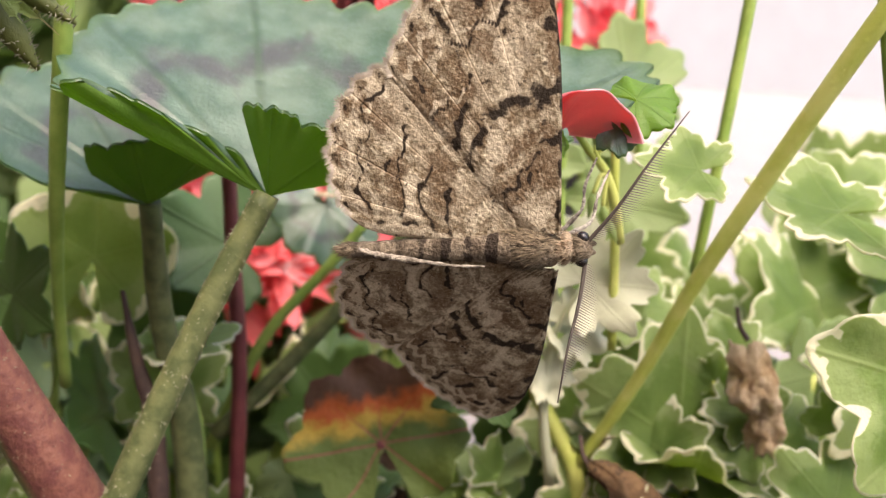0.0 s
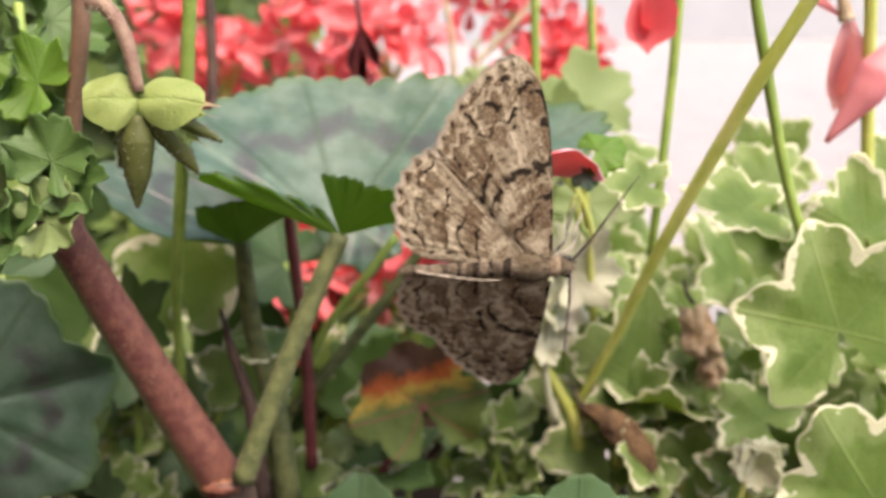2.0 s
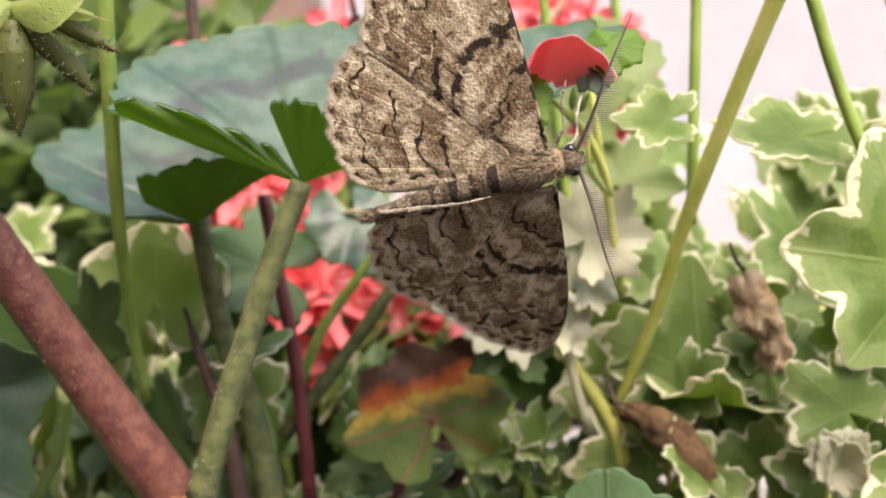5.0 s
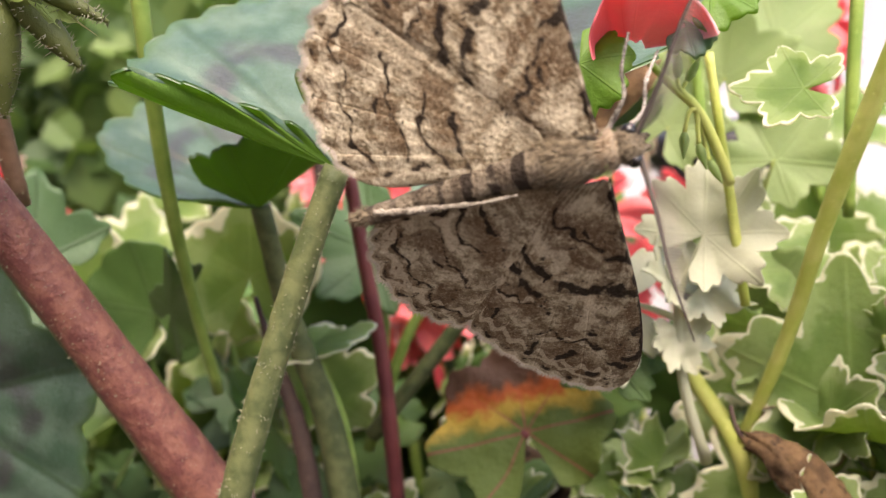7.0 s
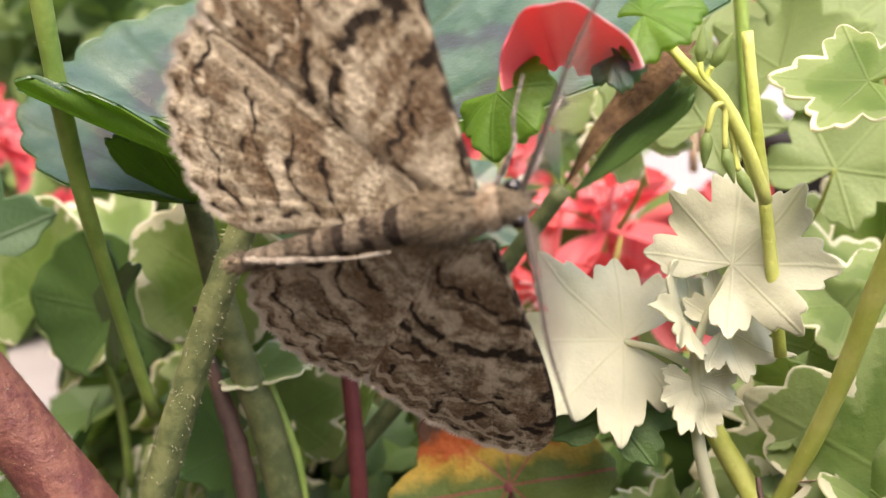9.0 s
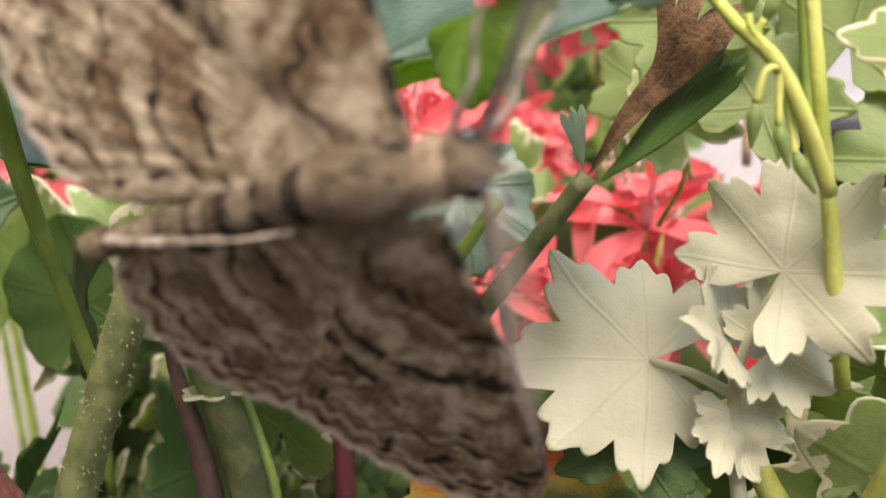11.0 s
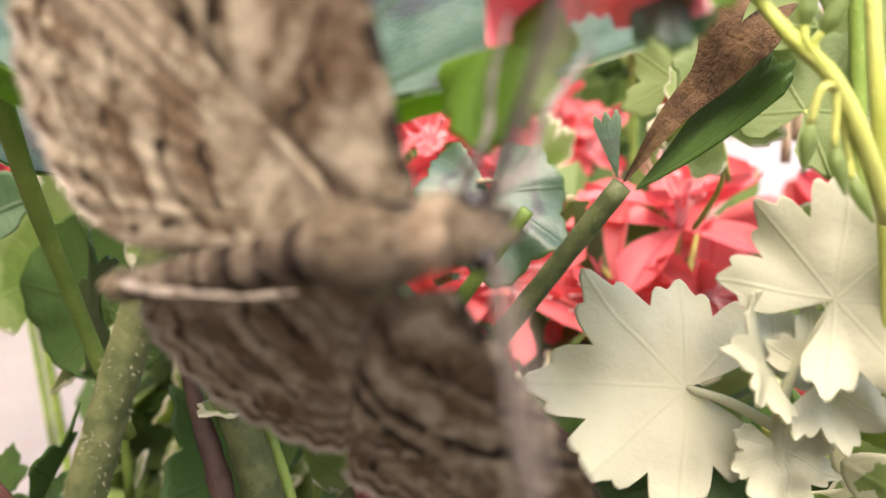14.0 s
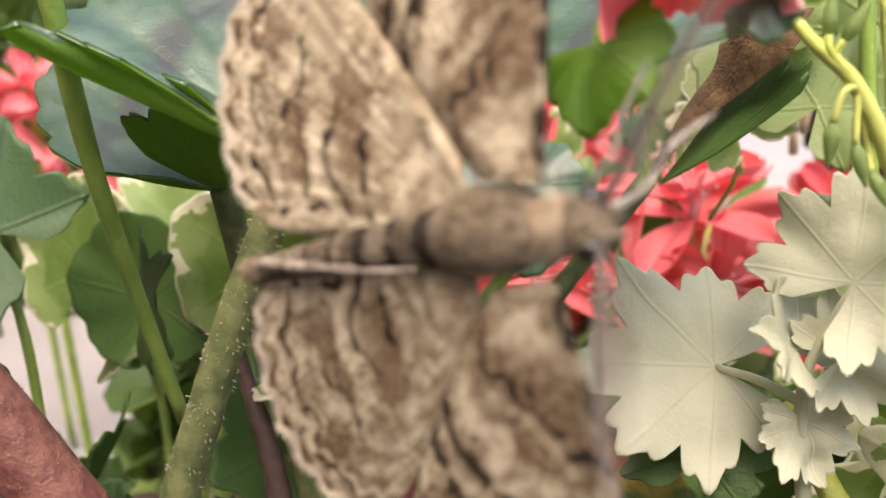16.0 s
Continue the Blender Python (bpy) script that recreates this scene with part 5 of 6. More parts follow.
def rolled(name, label, pts, radii, arc, twist, material, seed):
    """A dead leaf rolled up along its length: an open, crumpled scroll with a torn end."""
    at = Vector(pts[0])
    ob = thing(name, label, "dry leaf", pts[0])
    line = curve_points([Vector(p) - at for p in pts], 44)
    verts, rad, ang, vein = [], [], [], []
    side = None
    for i, p in enumerate(line):
        t = i / 44
        way = (line[min(i + 1, 44)] - line[max(i - 1, 0)]).normalized()
        side = way.orthogonal().normalized() if side is None else (side - way * side.dot(way)).normalized()
        up = way.cross(side)
        r = float(np.interp(t, np.linspace(0, 1, len(radii)), radii))
        for j in range(27):
            a = radians(arc) * (j / 26 - 0.5) + radians(twist) * t
            bump = 1 + 0.35 * noise.noise((t * 6, j * 0.22, seed)) + 0.14 * noise.noise((t * 19, j * 0.6, seed + 3))
            verts.append(p + (side * math.cos(a) + up * math.sin(a)) * r * bump + way * 0.10 * noise.noise((j * 0.5, seed, t)))
            rad.append(t)
            ang.append(j / 26)
            vein.append(abs((j / 26 * 3) % 1.0 - 0.5))
    faces = [(i * 27 + j, i * 27 + j + 1, (i + 1) * 27 + j + 1, (i + 1) * 27 + j) for i in range(44) for j in range(26)]
    part("blade", mesh_of("blade", verts, faces, {"rad": rad, "ang": ang, "vein": vein}), material, ob, "", None, 0.02)
    part("stalk", tube("stalk", [line[0], line[0] + Vector((-0.08, 0.05, 0.12)), line[0] + Vector((-0.12, 0.12, 0.3))], (0.03, 0.025, 0.02), 8, 7), DARKSTEM, ob)


rolled("dry_leaf", "curled tan dry leaf caught on a stem", [(2.02, 3.30, -1.42), (2.16, 3.25, -1.80), (2.32, 3.25, -2.10), (2.42, 3.30, -2.42)], (0.16, 0.30, 0.22, 0.28), 170, 40, DRY, 5)
dry("dark_dry_leaf", "shrivelled blackish leaf in the undergrowth", (-1.60, 4.80, -3.99), (-0.9, 0.1, 0.1), (0, -0.6, 0.8), 0.55, DRYDARK, seed=43)
rolled("brown_curled_leaf", "dark brown rolled-up dead leaf", [(0.62, 3.30, -2.90), (0.95, 3.15, -3.02), (1.30, 2.95, -3.35), (1.52, 2.90, -3.85)], (0.08, 0.20, 0.19, 0.10), 260, 110, DRYMID, 9)
dry("dry_leaf", "pale brown dry leaf on the soil", (1.08, 4.00, -3.17), (0.2, 0.1, 0.8), (0.0, -0.9, 0.3), 0.5, DRY, seed=45)

# pale tuft low among the leaves
tuft = thing("cream_tuft", "tuft of cream young leaves", "foliage", (2.69, 2.40, -3.31))
TUFT_AT = Vector((2.69, 2.40, -3.31))
for k in range(6):
    a = k / 6 * TAU
    add_leaf(tuft, TUFT_AT, TUFT_AT, (0.7 * math.cos(a), 0.5 * math.sin(a), 0.8), (-0.3 * math.cos(a), -0.8, 0.5), 0.42, CREAM, **{**V, "cup": 0.2, "wave": 0.1, "seed": 60 + k, "nr": 7, "ns": 60})

# the shoot of cream leaves beside the moth
SHOOT_AT = Vector((0.08, 3.20, -1.70))
shoot = thing("cream_shoot", "shoot of cream-white young geranium leaves", "foliage", tuple(SHOOT_AT))
C = dict(lobes=7, depth=0.26, teeth=3, tooth=0.13, gap=0.45, back=0.72, point=0.7, ridge=0.015, crumple=0.26, nr=24)
for at, mid, nor, size, extra in (
    ((-0.45, 3.30, -1.56), (-0.8, -0.38, 0.10), (0.3, -0.75, 0.45), 0.92, dict(cup=-0.10, wave=0.12, seed=71)),
    ((0.36, 3.12, -0.92), (0.7, 0.2, 0.62), (0.35, -0.6, 0.70), 0.74, dict(cup=0.20, wave=0.16, seed=72)),
    ((0.06, 3.15, -1.35), (-0.5, -0.1, 0.8), (0.6, -0.3, 0.5), 0.44, dict(cup=0.3, wave=0.15, seed=73)),
    ((0.30, 3.20, -1.40), (0.5, 0.3, 0.1), (0.4, -0.85, 0.3), 0.48, dict(cup=0.2, wave=0.15, seed=74)),
    ((0.10, 3.20, -1.82), (0.2, 0.1, -0.8), (0.4, -0.85, 0.3), 0.40, dict(cup=0.2, wave=0.15, seed=75)),
):
    add_leaf(shoot, SHOOT_AT, at, mid, nor, size, CREAM, "leaf", "cream-white lobed leaf", **{**C, **extra})
stem("stalk", [(-0.45, 3.32, -1.57), (-0.18, 3.24, -1.60), (0.08, 3.20, -1.70)], (0.025, 0.03, 0.035), CREAM, shoot, SHOOT_AT, n=10)
stem("stalk", [(0.36, 3.14, -0.93), (0.16, 3.16, -1.35), (0.08, 3.20, -1.70), (0.10, 3.30, -2.40), (0.25, 3.50, -3.20)], (0.02, 0.03, 0.04, 0.05, 0.06), CREAM, shoot, SHOOT_AT, n=12)
add_leaf(shoot, SHOOT_AT, (-0.55, 3.30, -2.15), (0.1, 0.3, 0.5), (0.3, -0.7, 0.6), 0.65, UNDER, "leaf", "plain green leaf", **{**V, "cup": -0.05, "wave": 0.06, "seed": 76})

# the long stem with a withered leaf, over the red flowers
LONG_AT = Vector((-3.24, 4.20, -2.94))
longs = thing("withered_shoot", "arching green stem ending in a withered brown leaf", "plant", tuple(LONG_AT))
stem("stem", [(-3.49, 4.10, -3.25), (-2.83, 4.20, -2.52), (-2.17, 4.40, -1.74), (-1.65, 4.60, -1.06), (-1.26, 4.70, -0.56)], (0.095, 0.09, 0.085, 0.08, 0.085), PETIOLE, longs, LONG_AT, "grey-green arching stem")
add_leaf(longs, LONG_AT, (-1.26, 4.70, -0.56), (0.6, 0.2, 0.85), (0.5, -0.6, 0.2), 1.6, DRYMID, "withered_leaf", "withered brown leaf", lobes=3, depth=0.15, teeth=3, tooth=0.05, gap=2.97, back=0.2, cup=0.2, wave=0.1, fold=0.6, crumple=0.6, ridge=0.0, nr=30, seed=81)
add_leaf(longs, LONG_AT, (-1.19, 4.75, -0.61), (0.8, 0.2, 0.65), (0.3, -0.5, 0.8), 1.4, UNDER, "leaf", "green leaf edge", lobes=3, depth=0.1, teeth=3, tooth=0.03, gap=2.88, back=0.2, cup=0.2, wave=0.05, ridge=0.0, seed=82)
add_leaf(longs, LONG_AT, (-1.29, 4.70, -0.53), (-0.2, 0.1, 0.9), (0.3, -0.9, 0.1), 0.5, ZONAL, "leaf", "", lobes=3, gap=2.9, back=0.2, ridge=0.0, seed=83)
SIDE_AT = Vector((0.40, 2.50, 0.22))
side = thing("lime_bud_shoot", "lime-green shoot with small drooping buds", "flower bud", tuple(SIDE_AT))
stem("stem", [(0.03, 2.40, 0.64), (0.21, 2.40, 0.42), (0.38, 2.50, 0.23), (0.50, 2.60, -0.05), (0.61, 2.80, -0.44)], (0.03, 0.035, 0.04, 0.045, 0.045), LIMESTEM, side, SIDE_AT)
stem("stem", [(0.48, 3.00, 0.65), (0.54, 3.00, -0.00), (0.60, 3.00, -0.59), (0.68, 3.10, -1.56)], (0.04, 0.04, 0.045, 0.045), LIMESTEM, side, SIDE_AT)
for a, d in (((0.29, 2.45, 0.04), (-0.1, 0, -1)), ((0.39, 2.50, -0.07), (0.25, 0, -1)), ((0.26, 2.40, 0.47), (0.1, 0, 1)), ((0.46, 2.60, -0.22), (0.4, 0, -0.8)), ((0.33, 2.45, 0.44), (0.5, 0, 0.8))):
    v = Vector(d).normalized()
    p = Vector(a) - SIDE_AT
    part("bud", tube("bud", [p, p + v * 0.06, p + v * 0.13, p + v * 0.22], (0.02, 0.042, 0.032, 0.006), 10, 8), LIME, side)
    part("bud_stalk", tube("bud_stalk", [p, p - v * 0.12 + Vector((0.03, 0, 0.03)), Vector((0, 0, 0))], (0.02, 0.02, 0.025), 8, 6), LIMESTEM, side)

# small leaves behind the moth
small = thing("small_leaf", "small blue-green leaf with a beige scar", "leaf", (-2.55, 5.20, -0.72))
add_leaf(small, (-2.55, 5.20, -0.72), (-2.55, 5.20, -0.72), (0.2, -0.3, -0.5), (0.3, -0.6, 0.7), 0.78, ZONAL, "blade", wave=0.14, cup=-0.1, ridge=0.015, nr=24, ns=154, seed=91)
part("scar", blob("scar", (0.12, 0.05, 0.03), 8, 10, 0.6, 3), STRAW, small, "beige scar", pose(0.0, -0.03 * U, 0.10 * U))

twigs = thing("dry_stalks", "bundle of dry straw-coloured stalks", "dry stalks", (-7.22, 17.00, -7.40))
rng = np.random.default_rng(77)
for k in range(7):
    x = rng.uniform(-0.6, 0.6)
    part("stalk", tube("stalk", [(x, rng.uniform(-0.4, 0.4), 4.5 + rng.uniform(-1, 1)), (x * 0.8 + rng.uniform(-0.2, 0.2), 0, 1.5), (x * 0.6, 0.2, -3.0)], (0.04, 0.06, 0.07), 10, 6), STRAW, twigs)
far = thing("far_variegated_growth", "small cream-edged leaves among the red flowers", "plant", (-3.32, 14.00, -3.56))
FAR_AT = Vector((-3.32, 14.00, -3.56))
for k, (at, size) in enumerate((((-3.22, 14.00, -3.66), 0.9), ((-3.97, 14.50, -3.82), 0.7), ((-1.96, 13.00, -4.87), 0.8), ((-1.68, 13.00, -5.52), 0.9), ((-4.90, 15.00, -4.56), 0.8), ((-2.84, 15.00, -4.62), 0.8), ((-6.93, 13.00, -5.74), 0.8), ((-4.99, 12.00, -6.82), 1.0))):
    add_leaf(far, FAR_AT, at, (rng.uniform(-0.6, 0.6), 0.2, 0.7), (0.3, -0.8, 0.5), size, VARIEGATED, **{**V, "cup": 0.1, "wave": 0.1, "seed": 600 + k, "nr": 8, "ns": 70})
    foot = Vector(at) + Vector((0, 0.3, -2.5))
    stem("petiole", [at, tuple((Vector(at) + foot) / 2 + Vector((0.1, 0, 0))), tuple(foot)], (0.05, 0.06, 0.07), LIMESTEM, far, FAR_AT, n=8, sides=7)


# ---- red flower heads ----
FLORETS = []
for k in range(4):
    r2 = np.random.default_rng(400 + k)
    verts, faces, rad, ang, vein = [], [], [], [], []
    for j in range(5):
        pm = petal("one", r2.uniform(0.85, 1.15), r2.uniform(0.34, 0.54), r2.uniform(0.1, 0.4), r2.uniform(-0.05, 0.45), 0.10, 500 + 5 * k + j, 7, 8)
        m = Euler((r2.uniform(0.2, 0.75), r2.uniform(-0.2, 0.2), j / 5 * TAU + r2.uniform(-0.15, 0.15)), "XYZ").to_matrix()
        b = len(verts)
        verts += [m @ (v.co / U) for v in pm.vertices]
        faces += [tuple(b + i for i in p.vertices) for p in pm.polygons]
        for key, box in (("rad", rad), ("ang", ang), ("vein", vein)):
            box += [d.value for d in pm.attributes[key].data]
        bpy.data.meshes.remove(pm)
    skin = len(faces)
    for j in range(7):
        a = j / 7 * TAU + 0.6
        foot = Vector((0.03 * math.cos(a), 0.03 * math.sin(a), 0.0))
        knee = Vector((0.08 * math.cos(a), 0.08 * math.sin(a), 0.34))
        tip = Vector((0.20 * math.cos(a + 0.3), 0.20 * math.sin(a + 0.3), 0.52 + 0.05 * (j % 3)))
        b = len(verts)
        for p, r in ((foot, 0.018), (knee, 0.014), (tip, 0.012), (tip + Vector((0, 0, 0.035)), 0.032), (tip + Vector((0, 0, 0.07)), 0.006)):
            verts += [p + Vector((r * math.cos(q), r * math.sin(q), 0)) for q in (0.0, 2.1, 4.2)]
        faces += [(b + 3 * i + q, b + 3 * i + (q + 1) % 3, b + 3 * i + 3 + (q + 1) % 3, b + 3 * i + 3 + q) for i in range(4) for q in range(3)]
        rad += [0.0] * 15
        ang += [0.0] * 15
        vein += [1.0] * 15
    me = mesh_of("floret", verts, faces, {"rad": rad, "ang": ang, "vein": vein})
    me.materials.append(RED)
    me.materials.append(PALEPINK)
    me.polygons.foreach_set("material_index", [0] * skin + [1] * (len(faces) - skin))
    FLORETS.append(me)


def flower_head(at, r, count, seed, foot):
    """A rounded umbel of open red flowers on pedicels, with a stalk down to the soil."""
    r2 = np.random.default_rng(seed)
    head = thing("geranium_flower_head", "umbel of coral-red geranium flowers", "flower", at, "red flower heads")
    v0 = Vector((0, 0, -r * 0.9))
    for k in range(int(count * 1.6)):
        d = Vector((r2.normal(), r2.normal() - 0.8, r2.normal() * 0.8 + 0.3)).normalized()
        p = d * r * r2.uniform(0.75, 1.05)
        q = d.to_track_quat("Z", "Y") @ Euler((0, 0, r2.uniform(0, TAU))).to_quaternion()
        part("floret", FLORETS[k % 4], RED, head, "", Matrix.LocRotScale(p * U, q, Vector((1, 1, 1)) * r2.uniform(0.85, 1.2)))
        part("pedicel", tube("pedicel", [v0, (v0 + p) * 0.5 + Vector((0, 0, 0.1)), p], (0.05, 0.04, 0.04), 6, 6), LIMESTEM, head)
    for k in range(4):
        d = Vector((r2.normal(), r2.normal() - 0.6, -0.5)).normalized()
        p = v0 + d * r * 0.9
        part("bud", tube("bud", [p, p + Vector((0, 0, -0.12)), p + Vector((0.01, 0, -0.34)), p + Vector((0.02, 0, -0.5))], (0.04, 0.09, 0.08, 0.015), 8, 7), (SEPAL, RED)[k % 2], head)
        part("pedicel", tube("pedicel", [v0, v0 + d * r * 0.6 + Vector((0, 0, 0.22)), p], (0.035, 0.03, 0.03), 8, 6), LIMESTEM, head)
    part("stalk", tube("stalk", [v0, v0 + Vector((r2.uniform(-0.3, 0.3), 0, -1.5)), Vector(foot) - Vector(at)], (0.08, 0.09, 0.1), 10, 8), GREENSTEM, head)


for i, (at, r, count) in enumerate((
    ((-6.48, 18.00, -1.74), 0.9, 7), ((-4.20, 18.00, -3.39), 1.1, 8), ((-3.07, 19.00, -4.17), 1.1, 8), ((-1.24, 18.00, -3.06), 0.8, 6), ((-8.39, 16.00, -5.87), 0.6, 5), ((-7.78, 17.00, -7.47), 0.8, 6), ((-2.40, 18.00, -6.28), 0.7, 5),
    ((-19.82, 14.00, -2.06), 0.5, 4), ((-5.07, 9.00, -0.87), 0.8, 6), ((-4.71, 9.00, -2.57), 1.0, 8), ((-2.28, 10.00, -2.61), 1.1, 8), ((-5.45, 20.00, 2.07), 1.2, 6), ((-2.73, 16.00, 1.42), 1.0, 5), ((-4.73, 22.00, 0.66), 1.0, 5),
    ((0.40, 22.00, 2.57), 1.3, 7), ((1.42, 16.00, 1.00), 1.0, 7), ((-7.83, 20.00, 0.77), 0.9, 6), ((-10.00, 22.00, 1.88), 0.9, 6), ((-15.60, 11.00, -0.30), 0.7, 5), ((-13.30, 11.00, -2.45), 0.5, 4),
)):
    flower_head(at, r, count, 700 + i, (at[0], at[1] + 0.4, -9.4))

# nodding pink buds at the upper edge
def nodding(at, label, pieces):
    ob = thing("nodding_flower", label, "flower", at)
    for mid, nor, ln, wd, mat, shift in pieces:
        part("petal", petal("petal", ln, wd, 0.6, 0.05, -0.15, int(ln * 100)), mat, ob, "", basis(shift, mid, nor))
    return ob


n1 = nodding((1.21, 3.00, 2.70), "hanging red geranium petal bud", (((0.05, 0, -1), (0, -1, 0.1), 0.78, 0.62, RED, (0, 0, 0)), ((0.15, 0.2, -1), (0.3, -0.9, 0.1), 0.7, 0.5, RED, (0.05, 0.08, 0.1))))
stem("stalk", [(1.22, 3.05, 2.63), (1.20, 3.10, 2.96), (1.13, 3.20, 3.48)], (0.05, 0.045, 0.04), LIMESTEM, n1, Vector((1.21, 3.00, 2.70)))
N2 = Vector((3.73, 3.40, 2.17))
n2 = nodding(tuple(N2), "withering coral flower hanging from its stalk", (((0.0, 0, -1), (0, -1, 0.1), 1.0, 0.5, PINK, (0, 0, 0)), ((0.15, 0.1, -1), (0.5, -0.8, 0.1), 0.95, 0.5, PINK, (0.1, 0.05, 0)), ((-0.6, 0.1, 0.4), (0, -1, 0.1), 0.7, 0.12, PINK, (0, 0, 0))))
stem("stalk", [tuple(N2), (3.62, 3.40, 2.58), (3.46, 3.50, 3.24)], (0.10, 0.05, 0.05), STRAW, n2, N2)
N3 = Vector((3.96, 3.00, 1.58))
n3 = thing("pink_flower_bud", "plump closed pink geranium bud with purple tip", "flower bud", tuple(N3))
b0 = Vector((4.14, 3.00, 1.85)) - N3
b1 = Vector((3.86, 3.00, 1.31)) - N3
b2 = Vector((3.45, 3.00, 0.73)) - N3
part("bud", tube("bud", [b0, b1 * 0.5 + b0 * 0.5, b1, b2], (0.10, 0.24, 0.22, 0.03), 20, 14), PINK, n3, "soft pink bud")
stem("stalk", [(4.14, 3.00, 1.85), (4.21, 3.00, 2.44), (4.12, 3.00, 3.21)], (0.08, 0.07, 0.07), GREENSTEM, n3, N3)
N4 = Vector((-2.59, 7.00, 2.11))
n4 = thing("withered_flower", "dark red withered flower hanging down", "flower", tuple(N4))
for mid, ln in (((0, 0, -1), 0.85), ((0.35, 0, -0.8), 0.6), ((-0.2, 0, -0.9), 0.7)):
    part("petal", petal("petal", ln, 0.22, 0.8, 0.05, -0.3, 3), MAROON, n4, "", basis((0, 0, 0), mid, (0, -1, 0)))
stem("stalk", [tuple(N4), (-2.65, 7.00, 2.64), (-2.74, 7.00, 3.50)], (0.05, 0.04, 0.04), MAROON, n4, N4)

# ---- a dark hedge behind the bed ----
def hedge(name, lo, hi, count, size, seed, label):
    """Uncountable small folded leaves filling a rough bank, denser low down."""
    r2 = np.random.default_rng(seed)
    verts, faces = [], []
    for _ in range(count):
        p = Vector((r2.uniform(lo[0], hi[0]), r2.uniform(lo[1], hi[1]), lo[2] + (hi[2] - lo[2]) * r2.beta(1.2, 1.6)))
        p.z += 1.5 * noise.noise(p * 0.15)
        if p.y < 20 and p.x < -2.0 - 1.0 * p.y:
            continue
        d = Vector((r2.normal(), r2.normal() - 0.4, r2.normal() + 0.3)).normalized()
        s = d.orthogonal().normalized()
        n = d.cross(s)
        k = size * r2.uniform(0.6, 1.3)
        b = len(verts)
        verts += [p, p + d * k * 0.35 + s * k * 0.38 + n * k * 0.1, p + d * k * 0.8 + s * k * 0.30 + n * k * 0.12, p + d * k, p + d * k * 0.8 - s * k * 0.30 + n * k * 0.12, p + d * k * 0.35 - s * k * 0.38 + n * k * 0.1, p + d * k * 0.5]
        faces += [(b, b + 1, b + 6), (b + 1, b + 2, b + 6), (b + 2, b + 3, b + 6), (b + 3, b + 4, b + 6), (b + 4, b + 5, b + 6), (b + 5, b, b + 6)]
    k = Mat("hedge_leaf", 0.55, 0.35, 0.25)
    rnd = k.node("ShaderNodeNewGeometry").outputs["Random Per Island"]
    k.color(k.mix(rnd, (0.035, 0.075, 0.02), (0.15, 0.22, 0.06)), (0.12, 0.22, 0.03))
    ob = part(name, mesh_of(name, verts, faces, smooth=False), k.m)
    return tagged(ob, label, "hedge", "", "stuff")


hedge("leafy_bank", (-46, 26, -9.4), (-9, 44, 5.5), 5200, 2.0, 21, "dense bank of dark green leaves")
hedge("leafy_growth", (-15, 9, -9.2), (-2, 15, -2.5), 1300, 1.3, 22, "low green growth behind the geraniums")

# ---- black plant pots beyond ----
def pot(at, r, h):
    n = 40
    verts, faces = [], []
    prof = [(0.0, 0.0), (r * 0.78, 0.0), (r * 0.96, h * 0.9), (r * 1.06, h * 0.9), (r * 1.06, h), (r * 0.98, h), (r * 0.9, h * 0.85), (0.0, h * 0.85)]
    for a, z in prof:
        for j in range(n):
            verts.append((a * math.cos(TAU * j / n), a * math.sin(TAU * j / n), z))
    for i in range(len(prof) - 1):
        for j in range(n):
            faces.append((i * n + j, i * n + (j + 1) % n, (i + 1) * n + (j + 1) % n, (i + 1) * n + j))
    ob = thing("plant_pot", "black plastic plant pot on the paving", "pot", at)
    part("shell", mesh_of("pot", verts, faces), POT, ob)
    rim = [(r * 1.07 * math.cos(TAU * j / 24), r * 1.07 * math.sin(TAU * j / 24), h) for j in range(25)]
    part("rim", tube("rim", rim, (0.12 * r, 0.12 * r), 72, 8), POT, ob, "rolled black rim")


pot((0.30, 24.00, -8.02)[:2] + (-9.5,), 2.6, 8.0)


# ---- what moves ----
def moth_pose(at, ahead, roll):
    """The moth's head, the way it looks, and how far its upper wings lean away from upright."""
    x = Vector(ahead).normalized()
    y = (Vector((0, 0, 1)) - x * x.z).normalized()
    z = x.cross(y)
    m = Matrix((x, y, z)).transposed().to_4x4()
    return Matrix.Translation(Vector(at) * U) @ m @ pose(0, 0, 0, roll, 0, 0)


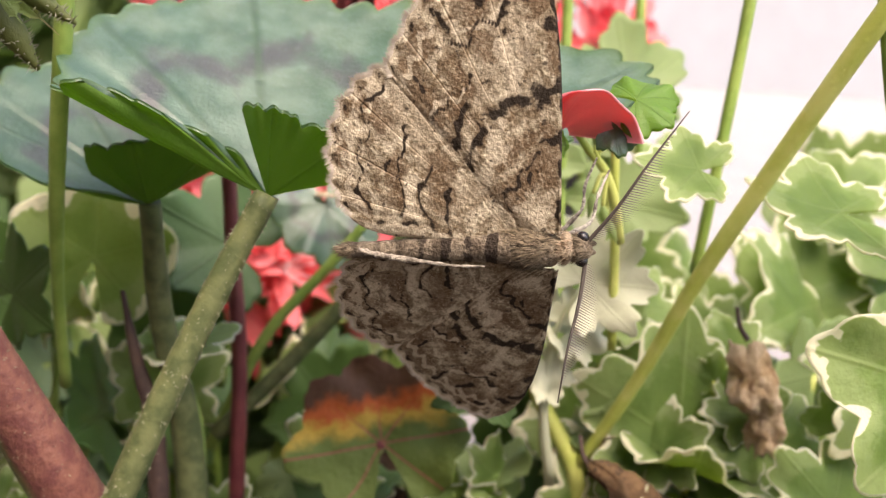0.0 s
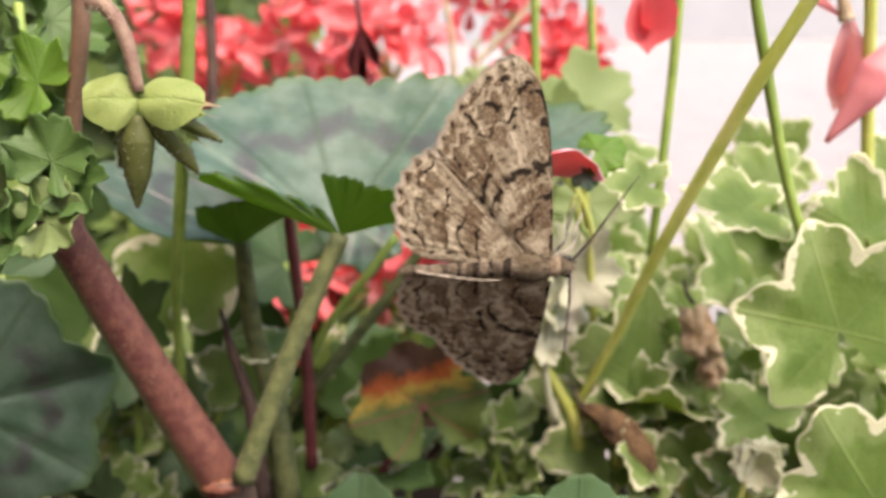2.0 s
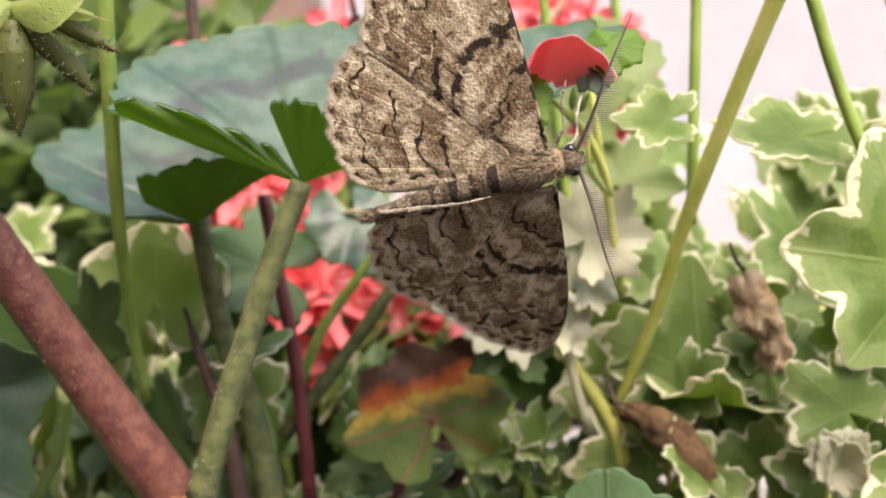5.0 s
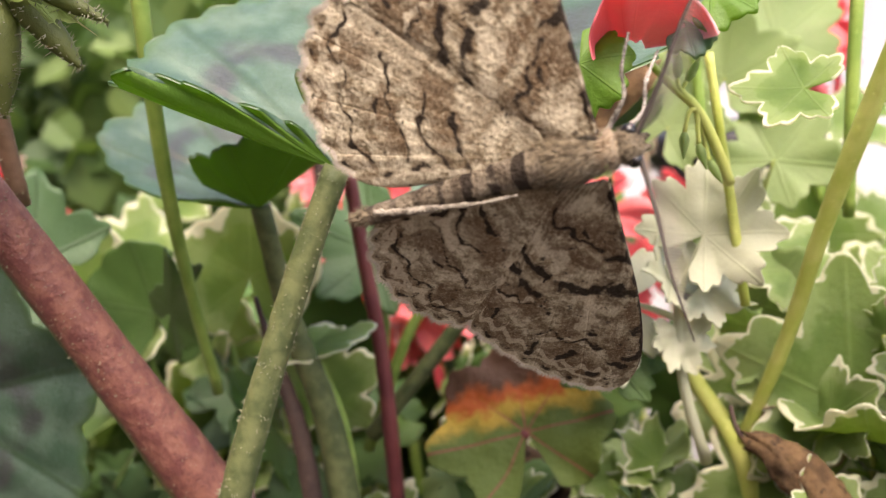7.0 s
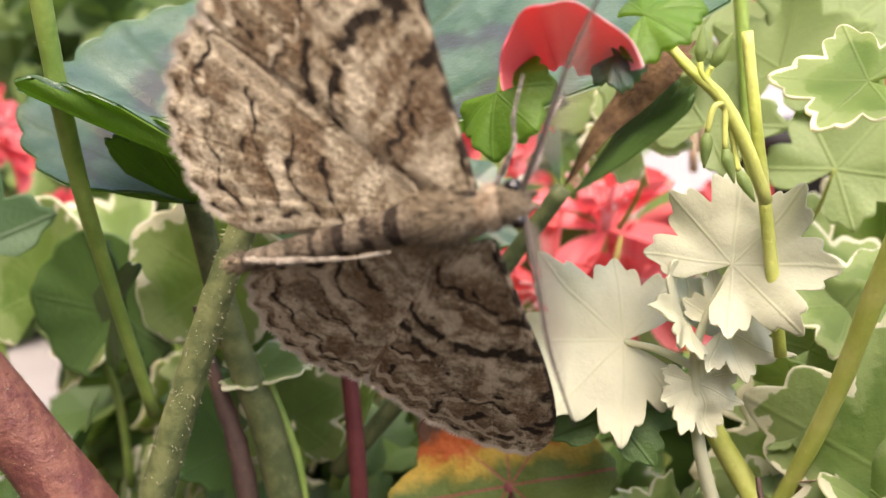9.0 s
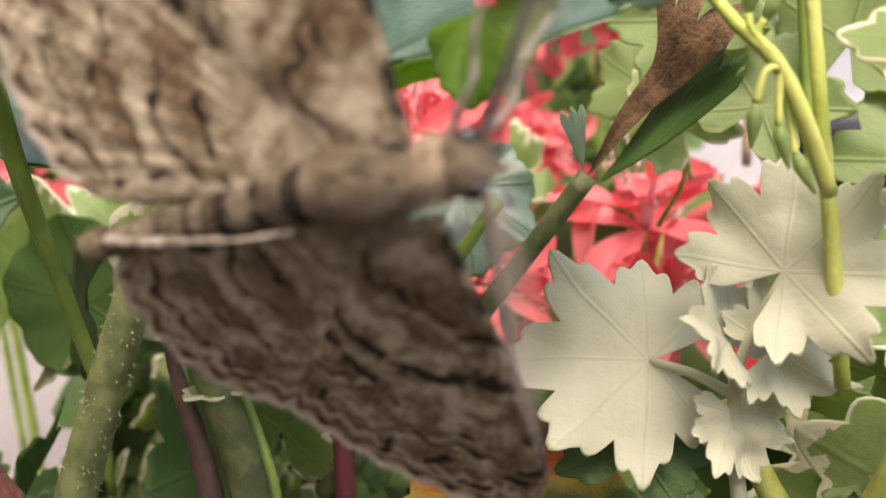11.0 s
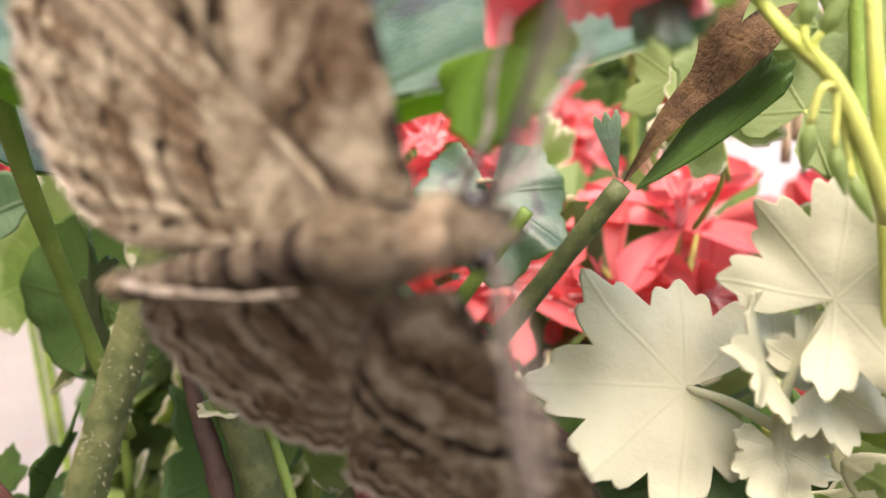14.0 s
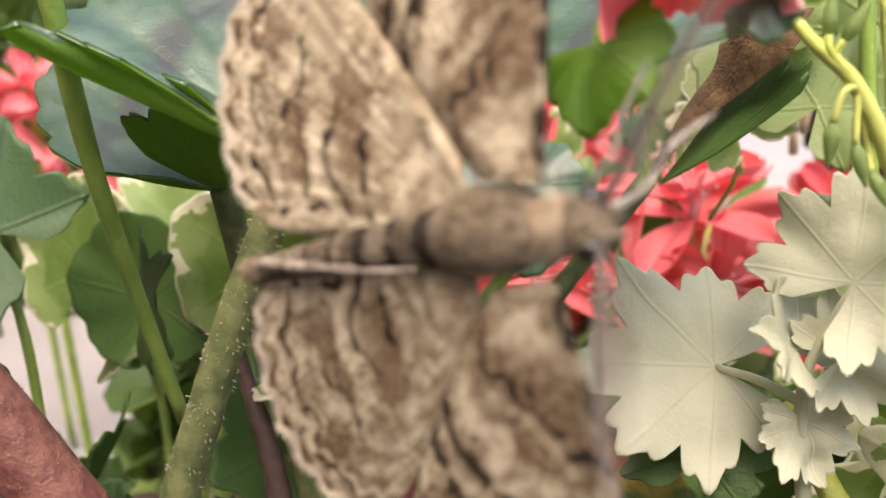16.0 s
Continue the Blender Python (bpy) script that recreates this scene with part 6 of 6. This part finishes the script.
def motions():
    early, late = (1.0, 0.0, -0.02), (0.985, 0.05, 0.14)
    turned, facing = (0.97, -0.06, 0.14), (0.95, -0.14, 0.12)
    walk(moth, [(t, moth_pose(at, ahead, roll)) for t, at, ahead, roll in (
        (0.0, (0.02, 0.35, -0.02), (0.99, 0.0, 0.04), 0), (0.5, (0.11, 0.35, -0.07), (1.0, 0.0, 0.02), 0), (1.0, (0.02, 0.35, -0.10), early, 0), (1.5, (0.01, 0.35, -0.09), early, 0), (2.0, (0.00, 0.35, -0.09), early, 0), (2.5, (-0.01, 0.35, -0.04), early, 0), (2.65, (-0.00, 0.35, -0.04), early, 0),
        (2.8, (-0.07, 0.10, -0.00), (0.99, 0.0, 0.10), -3), (3.0, (-0.09, 0.00, 0.05), (0.99, 0.0, 0.10), -3), (3.5, (-0.02, 0.00, 0.17), (0.98, 0.0, 0.12), -3),
        (3.65, (-0.09, 0.00, 0.19), (0.98, 0.0, 0.13), -2), (3.8, (-0.11, 0.00, 0.07), (0.98, 0.0, 0.14), 0), (4.0, (-0.01, 0.10, 0.15), (0.98, 0.0, 0.14), 0), (4.2, (0.03, 0.10, 0.08), (0.98, 0.0, 0.14), 0),
        (6.3, (0.24, -0.39, 0.20), late, 0), (6.5, (0.22, -0.37, 0.19), late, 0), (7.0, (0.22, -0.44, 0.17), late, 0), (7.5, (0.14, -0.48, 0.17), late, 0), (8.0, (-0.05, -0.18, 0.03), late, 0), (8.5, (-0.23, 0.18, 0.04), late, 0),
        (9.0, (-0.34, 0.53, -0.13), late, 0), (9.2, (-0.33, 0.56, -0.14), late, 0), (11.3, (-0.22, 0.22, 0.03), late, 0), (11.5, (-0.03, 0.20, 0.11), late, 0), (12.0, (-0.08, 0.12, 0.09), late, 0), (12.5, (-0.21, 0.26, 0.04), late, 0), (13.0, (-0.16, 0.05, 0.02), late, 0),
        (13.5, (-0.32, 0.32, -0.08), turned, 0), (14.0, (-0.32, 0.27, -0.08), turned, 0), (14.5, (-0.36, 0.26, -0.08), turned, 0), (14.8, (-0.34, 0.27, -0.08), turned, -4), (14.95, (-0.30, 0.2, -0.1), facing, -17), (15.5, (-0.34, 0.14, -0.10), facing, -18), (16.0, (-0.20, 0.20, -0.08), facing, -18),
    )])
    for sgn, w in wings:
        fore = 1.0 if w.name.startswith("forewing") else 0.0
        lift = 23 + 13 * fore
        rows = ((0.0, 5, 0), (2.65, 5, 0), (2.8, lift, 2), (3.5, lift, 2), (3.65, 18, 0), (3.8, 5, 0), (4.2, 5, 0), (6.3, 8, 0), (13.0, 8, 0), (13.5, 8, -4), (14.8, 8, -4), (14.95, 8, -8), (16.0, 8, -8))
        if sgn < 0:
            rows = ((0.0, 37, 0), (2.65, 35, 0), (2.8, 6, 5), (3.5, 6, 5), (3.65, 18, 0), (3.8, 38, 0), (13.0, 38, 0), (13.5, 38, 5), (14.8, 36, 5), (14.95, 27, 9), (16.0, 25, 9))
        walk(w, [(t, pose(0, 0, 0, turn, 0, sweep * fore)) for t, turn, sweep in rows])
    for sgn, a in feelers:
        rows = ((0.0, 33), (1.5, 35), (2.6, 35), (2.8, 28), (3.5, 28), (4.2, 31), (6.3, 33), (9.2, 31), (13.0, 31), (16.0, 31))
        if sgn < 0:
            rows = ((0.0, -9), (1.5, -3), (2.6, -3), (2.8, 20), (3.5, 20), (4.2, 7), (6.3, 3), (9.2, 0), (13.0, 0), (16.0, 2))
        walk(a, [(t, pose(0.045 * U, 0.045 * sgn * U, 0.03 * U, 0, 0, -turn * sgn)) for t, turn in rows])
    still = (0.0, 0.0, 0.0)
    walk(sway, [(t, Matrix.Translation(Vector(at) * U)) for t, at in (
        (0.0, still), (3.5, still), (4.2, (0.02, -0.03, 0.01)), (6.3, (0.24, -0.39, 0.10)), (6.5, (0.22, -0.37, 0.09)), (7.0, (0.22, -0.44, 0.07)), (7.5, (0.14, -0.48, 0.07)), (8.0, (-0.05, -0.18, -0.06)),
        (8.5, (-0.23, 0.18, -0.04)), (9.0, (-0.34, 0.53, -0.19)), (9.2, (-0.33, 0.56, -0.20)), (11.3, (-0.22, 0.22, -0.04)), (12.0, (-0.08, 0.12, 0.01)), (13.0, (-0.16, 0.05, -0.03)), (13.5, (-0.33, 0.28, -0.15)), (14.0, (-0.32, 0.27, -0.14)), (14.5, (-0.36, 0.26, -0.10)), (15.0, (-0.32, 0.27, -0.13)), (15.5, (-0.26, 0.30, -0.13)), (16.0, (-0.16, 0.36, -0.08)),
    )])


motions()
